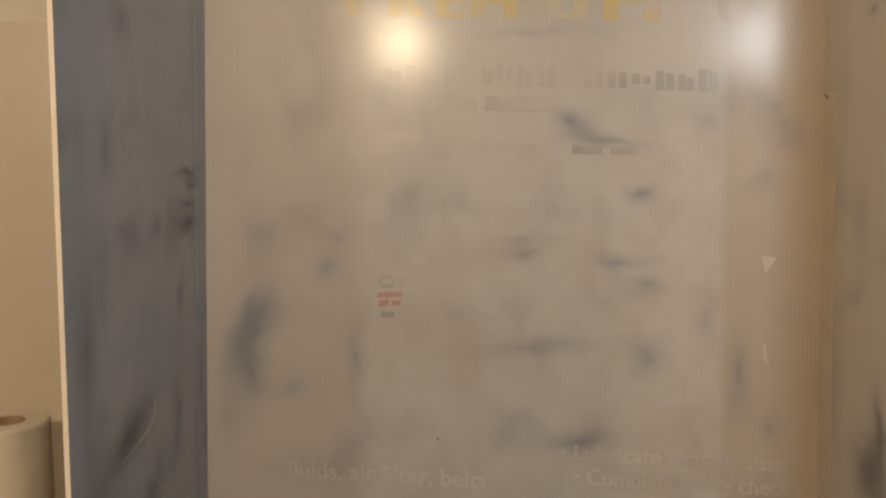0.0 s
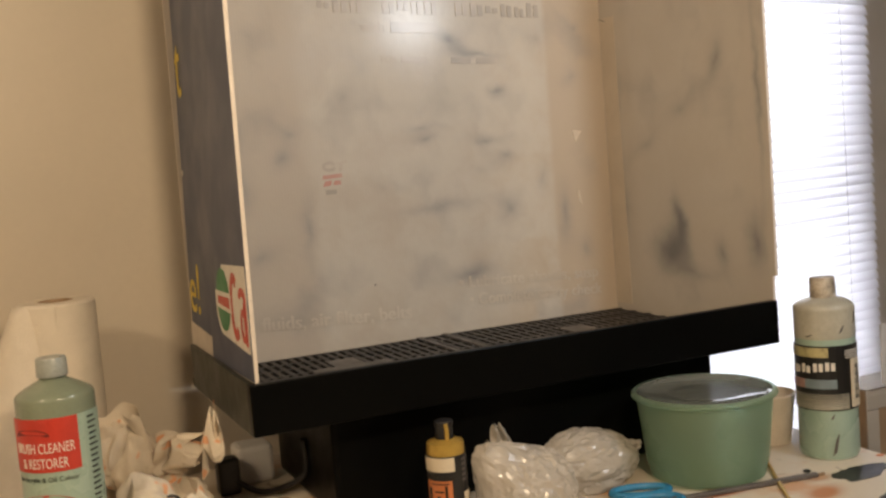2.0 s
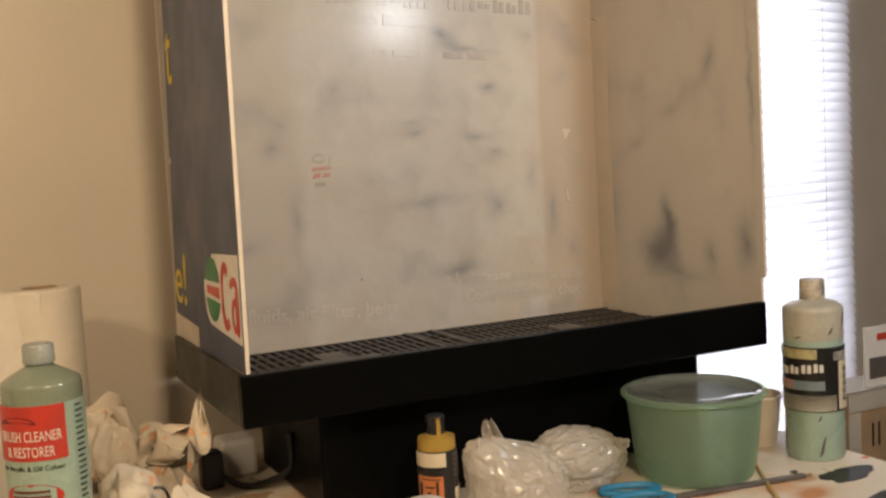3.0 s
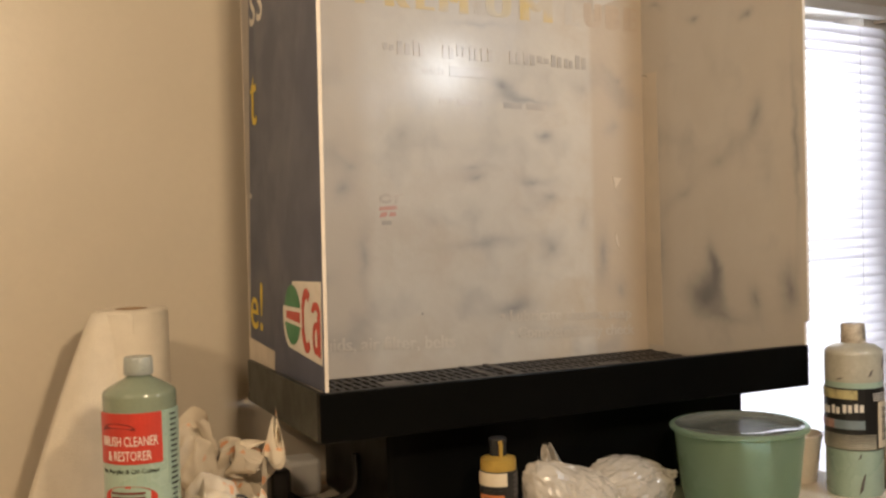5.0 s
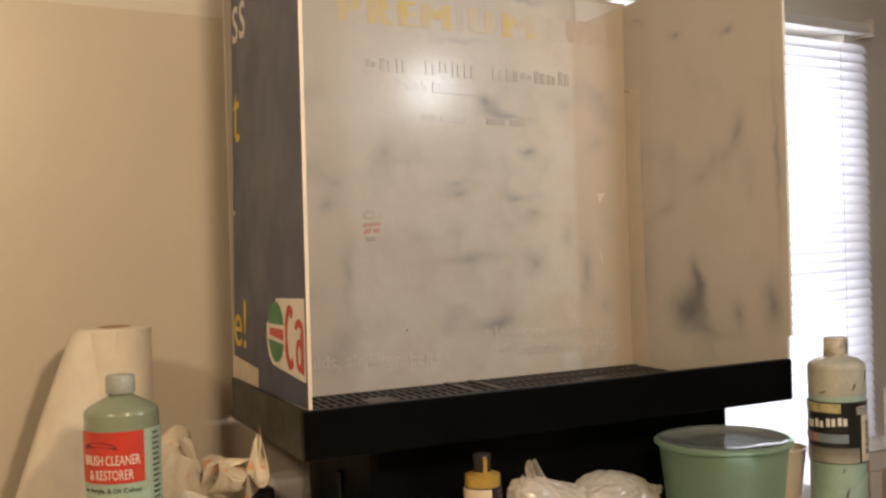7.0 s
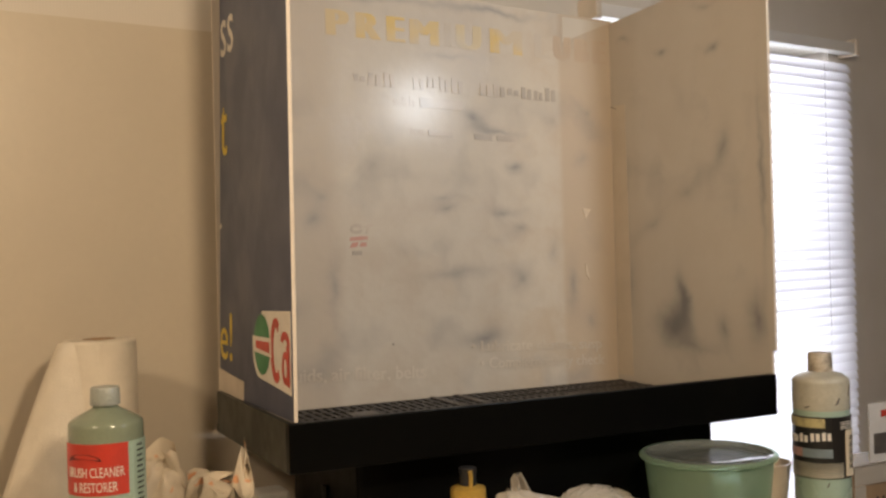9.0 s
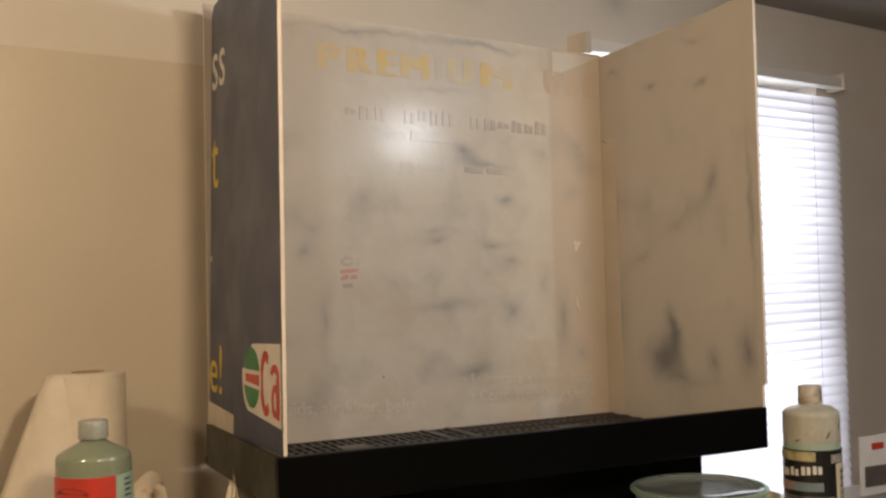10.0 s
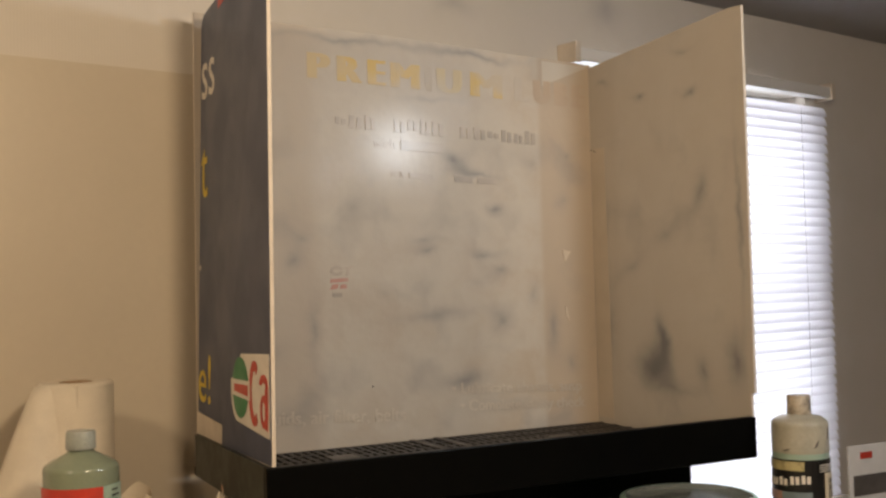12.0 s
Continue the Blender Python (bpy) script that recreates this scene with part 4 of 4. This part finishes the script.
def flap(a, b, tip, seed, n=14):
    """A torn, creased corner of thin sheet between two base points and a tip."""
    a, b, tip = Vector(a), Vector(b), Vector(tip)
    bm = bmesh.new()
    rows = []
    for i in range(n + 1):
        f_ = i / n
        row = []
        for j in range(n + 1):
            q = (a.lerp(b, j / n)).lerp(tip.lerp(tip + (b - a) * 0.22, j / n), f_)
            q += Vector((0.02, 0.07, 0.02)) * noise.noise(Vector((4 * f_, 5 * j / n, seed))) + Vector((0, 0.03, 0)) * math.sin(9 * j / n + seed)
            if i == n:
                q += Vector((0, 0, 0.06)) * noise.noise(Vector((7 * j / n, seed, 1.7)))
            row.append(bm.verts.new(q))
        rows.append(row)
    for p, q in zip(rows, rows[1:]):
        for j in range(n):
            bm.faces.new((p[j], p[j + 1], q[j + 1], q[j]))
    return bm


def folded(x0, x1, y0, y1, z0, z1, seed, folds=7, tip=0.0, n=64):
    """A thin square of soft paper, folded over plane after plane with rounded bends, fitted into the given room."""
    rnd = random.Random(seed)
    pts = []
    for i in range(n + 1):
        for j in range(n + 1):
            u, v = 2 * i / n - 1, 2 * j / n - 1
            pts.append(Vector((u, v, 0.7 * noise.noise(Vector((1.1 * u, 1.1 * v, seed))) + 0.1 * noise.noise(Vector((3.5 * u, 3.5 * v, seed))))))
    for k in range(folds):
        d = Vector((rnd.gauss(0, 1), rnd.gauss(0, 1), rnd.gauss(0, 0.9))).normalized()
        reach, turn, soft = rnd.uniform(0.1, 0.4), rnd.uniform(0.6, 0.85), rnd.uniform(0.05, 0.1)
        pts = [p - 2 * turn * soft * math.log1p(math.exp(min(40.0, (p.dot(d) - reach) / soft))) * d for p in pts]
    lo = [min(p[a] for p in pts) for a in range(3)]
    hi = [max(p[a] for p in pts) for a in range(3)]
    bm = bmesh.new()
    made = []
    for p in pts:
        q = [(p[a] - lo[a]) / (hi[a] - lo[a]) for a in range(3)]
        x = x0 + (x1 - x0) * (0.5 + (q[0] - 0.5) * (1 - tip * q[2]))
        made.append(bm.verts.new((x, y0 + (y1 - y0) * q[1], z0 + (z1 - z0) * q[2])))
    for i in range(n):
        for j in range(n):
            a = i * (n + 1) + j
            bm.faces.new((made[a], made[a + 1], made[a + n + 2], made[a + n + 1]))
    return bm


TISSUES = (((-1.22, -0.66, 0.95, 1.45, -1.0, -0.18), 11, 0.2), ((-1.14, -0.45, 0.92, 1.42, -1.49, -0.88), 21, 0.0), ((-0.80, -0.16, 0.98, 1.40, -1.08, -0.54), 12, 0.0), ((-0.76, -0.02, 0.92, 1.40, -1.49, -0.92), 22, 0.0),
           ((-0.34, 0.05, 0.92, 1.22, -1.06, -0.27), 23, 0.75), ((-1.22, -0.50, 0.3, 0.9, -1.49, -0.68), 14, 0.35), ((-0.55, 0.10, 0.45, 0.92, -1.49, -0.90), 15, 0.1))
for room, seed, tip in TISSUES:
    solid("crumpled_tissue", folded(*room, seed, 7, tip), TISSUE, ((room[0] + room[1]) / 2, room[2], -1.5), "crumpled white tissue with orange paint smears", "tissue", smooth=True, group="crumpled tissues")
for where, size, seed, count in (((-0.93, 1.2, -0.66), (0.27, 0.22, 0.42), 3, 7), ((-0.86, 0.58, -1.22), (0.34, 0.28, 0.50), 6, 4), ((-0.5, 1.15, -1.25), (0.34, 0.24, 0.3), 4, 7)):
    solid("crumpled_tissue", wad(where, size, seed, count, 0.26, 0.4, lump=0.2, fine=0.03), TISSUE, (where[0], where[1], -1.5), "rounded wad of white tissue with orange smears", "tissue", smooth=True, group="crumpled tissues")
solid("bent_wire", tube(arc([(-0.72, 0.24, -0.86), (-0.64, 0.235, -0.88), (-0.61, 0.225, -0.98), (-0.66, 0.215, -1.10)], 6), 0.014, 8), CABLE, (-0.66, 0.24, -1.1), "thin bent black wire lying on a tissue", "wire", smooth=True)

bag = thing("plastic_bag", (2.25, -0.45, -1.5), "crinkled clear plastic bag twisted to a torn point", "plastic bag", group="plastic bags")
part("bag", wad((2.30, -0.45, -1.26), (0.46, 0.4, 0.42), 8, 30, 0.07, 0.12, (-0.36, 0, 0.42), (-0.6, 0.0, 0.8), 0.05, 5), WRAP, bag)
part("torn_corner", flap((1.90, -0.50, -0.98), (2.20, -0.46, -0.86), (1.98, -0.46, -0.60), 2.1), WRAP, bag, smooth=True)
part("torn_corner", flap((1.80, -0.52, -1.12), (1.98, -0.5, -0.94), (1.86, -0.52, -0.74), 5.3), WRAP, bag, smooth=True)
bag = thing("plastic_bag", (3.17, 0.0, -1.5), "crinkled clear plastic bag, rounded and bunched", "plastic bag", group="plastic bags")
part("bag", wad((3.15, 0.0, -1.27), (0.5, 0.36, 0.35), 9, 30, 0.07, 0.12, (0.22, 0, -0.02), (0.9, 0.0, 0.2), 0.08, 6), WRAP, bag)
part("torn_corner", flap((3.52, -0.05, -1.3), (3.6, 0.0, -1.1), (3.78, 0.0, -1.2), 3.7), WRAP, bag, smooth=True)
jar = thing("white_jar", (1.23, -0.8, -1.5), "small white jar with a flat lid", "jar")
part("body", lathe([(0, -1.495), (0.16, -1.495), (0.17, -1.2), (0.17, -1.16), (0, -1.16)], 1.23, -0.8), EDGE, jar, smooth=True)
part("lid", lathe([(0.175, -1.17), (0.185, -1.16), (0.183, -1.08), (0.165, -1.065), (0, -1.065)], 1.23, -0.8), TRIM, jar, smooth=True)

sc = thing("scissors", (3.3, -0.75, -1.5), "scissors with blue plastic handles lying on the table", "scissors")
for cx, cy in ((3.42, -0.52), (3.36, -0.80)):
    loop = [(cx + 0.25 * math.cos(a * math.pi / 12) + 0.06 * math.sin(a * math.pi / 12), cy + 0.115 * math.sin(a * math.pi / 12) - 0.1 * math.cos(a * math.pi / 12), -1.46) for a in range(25)]
    part("handle", tube(loop, 0.034), BLUE, sc, smooth=True)
for dy, z in ((0.0, -1.478), (-0.05, -1.462)):
    part("blade", prism([(2.55, -0.52 + dy), (3.16, -0.60 + dy), (3.16, -0.67 + dy), (2.62, -0.56 + dy)], lambda u, v, w: (u, v, z + w), 0.014), STEEL, sc)
part("pivot_screw", lathe([(0.03, -1.452), (0.03, -1.44), (0.0, -1.436)], 3.08, -0.63, 16), STEEL, sc, smooth=True)
stick = solid("mixing_stick", boxed(0, 1.5, -0.035, 0.035, -1.495, -1.455, bevel=0.01), GREY, (0, 0, -1.5), "flat grey mixing stick lying on the table", "stick")
stick.rotation_euler = (0, 0, radians(-8.5))
stick.location = at(3.53, -0.86, -1.5)
solid("brush", tube([(4.98, -0.42, -1.478), (4.66, -0.93, -1.478), (4.3, -1.53, -1.478)], 0.018), GOLD, (4.8, -1, -1.5), "thin brush with ochre handle", "brush")

# power adaptor, cable and white box behind the pedestal
solid("white_box", boxed(0.3, 0.68, 2.2, 2.6, -1.496, -1.1, bevel=0.05), TRIM, (0.5, 2.7, -1.5), "small white box standing behind the booth", "box")
ad = thing("power_adaptor", (0.15, 2.0, -1.5), "black power adaptor with a cable", "adaptor")
part("body", boxed(0.04, 0.26, 1.95, 2.15, -1.496, -1.12, bevel=0.03), CABLE, ad)
part("cable", tube(arc([(0.2, 2.0, -1.35), (0.4, 1.8, -1.46), (0.62, 1.6, -1.4), (0.8, 1.45, -1.25), (0.79, 1.4, -0.9)]), 0.03), CABLE, ad, smooth=True)

# side stand with a wrapped box and a leaflet
st = thing("side_stand", (8.4, 1.3, FL), "plain wooden side stand", "stand")
part("top", boxed(7.0, 10.0, 0.3, 2.6, -3.4, -3.2, bevel=0.03), WOOD, st)
for x in (7.1, 9.6):
    for y in (0.4, 2.2):
        part("leg", boxed(x, x + 0.3, y, y + 0.3, FL, -3.404, bevel=0.02), WOOD, st)
bx = thing("cardboard_box", (8.4, 1.3, -3.2), "brown cardboard box half wrapped in clear film", "box")
part("carton", boxed(7.26, 9.9, 0.5, 1.05, -3.196, -1.335, bevel=0.02), CARD, bx)
bm = bmesh.new()
for x0, x1, z0, z1 in ((7.24, 9.92, -1.55, -1.31), (7.24, 7.42, -2.6, -1.56), (8.3, 8.42, -2.4, -1.56)):
    box(bm, x0, x1, 0.475, 0.495, z0, z1)
box(bm, 7.24, 9.92, 0.475, 1.06, -1.33, -1.31)
part("film", bm, WRAP, bx, "crinkled clear film")
for x in (7.62, 7.72, 7.86):
    part("print_bar", boxed(x, x + 0.025, 0.49, 0.498, -2.0, -1.72), DARK, bx)
fl = thing("leaflet", (8.4, 0.6, -1.3), "printed white leaflet standing on the box", "leaflet")
part("sheet", boxed(7.55, 8.6, 0.52, 0.54, -1.296, -0.58), FLYER, fl)
part("picture", boxed(7.62, 8.5, 0.51, 0.518, -1.2, -0.95), GREY, fl)
part("print_bar", boxed(7.75, 7.95, 0.51, 0.518, -0.75, -0.67), RED, fl)

# ---- grille slats, dividers and solid plates ----
bm = boxed(-0.028, 0.028, 0.14, BD - 0.14, -0.33, -0.295)
first = part("slat", bm, GRILL, grille)
X = [0.2 + 0.103 * k for k in range(50)]
for k, x in enumerate(X):
    ob = first if k == 0 else new("slat", first.data)
    ob.parent = grille
    ob.location = (x * U, 0, 0)
for y in np.linspace(0.14, BD - 0.14, 9):
    part("cross_bar", boxed(0.12, 5.33, y - 0.03, y + 0.03, -0.335, -0.298), GRILL, grille)
for x in (2.58, 2.9):
    part("divider", boxed(x - 0.03, x + 0.03, 0.12, BD - 0.12, -0.295, -0.285), GREY, grille, "grey divider strip")
for x, y in ((1.42, 1.5), (4.15, 1.3)):
    cross = bmesh.new()
    box(cross, x - 0.42, x + 0.42, y - 0.14, y + 0.14, -0.292, -0.282)
    box(cross, x - 0.16, x + 0.16, y - 0.5, y + 0.5, -0.2915, -0.2815)
    part("cross_plate", cross, GREY, grille, "grey cross-shaped solid plate")
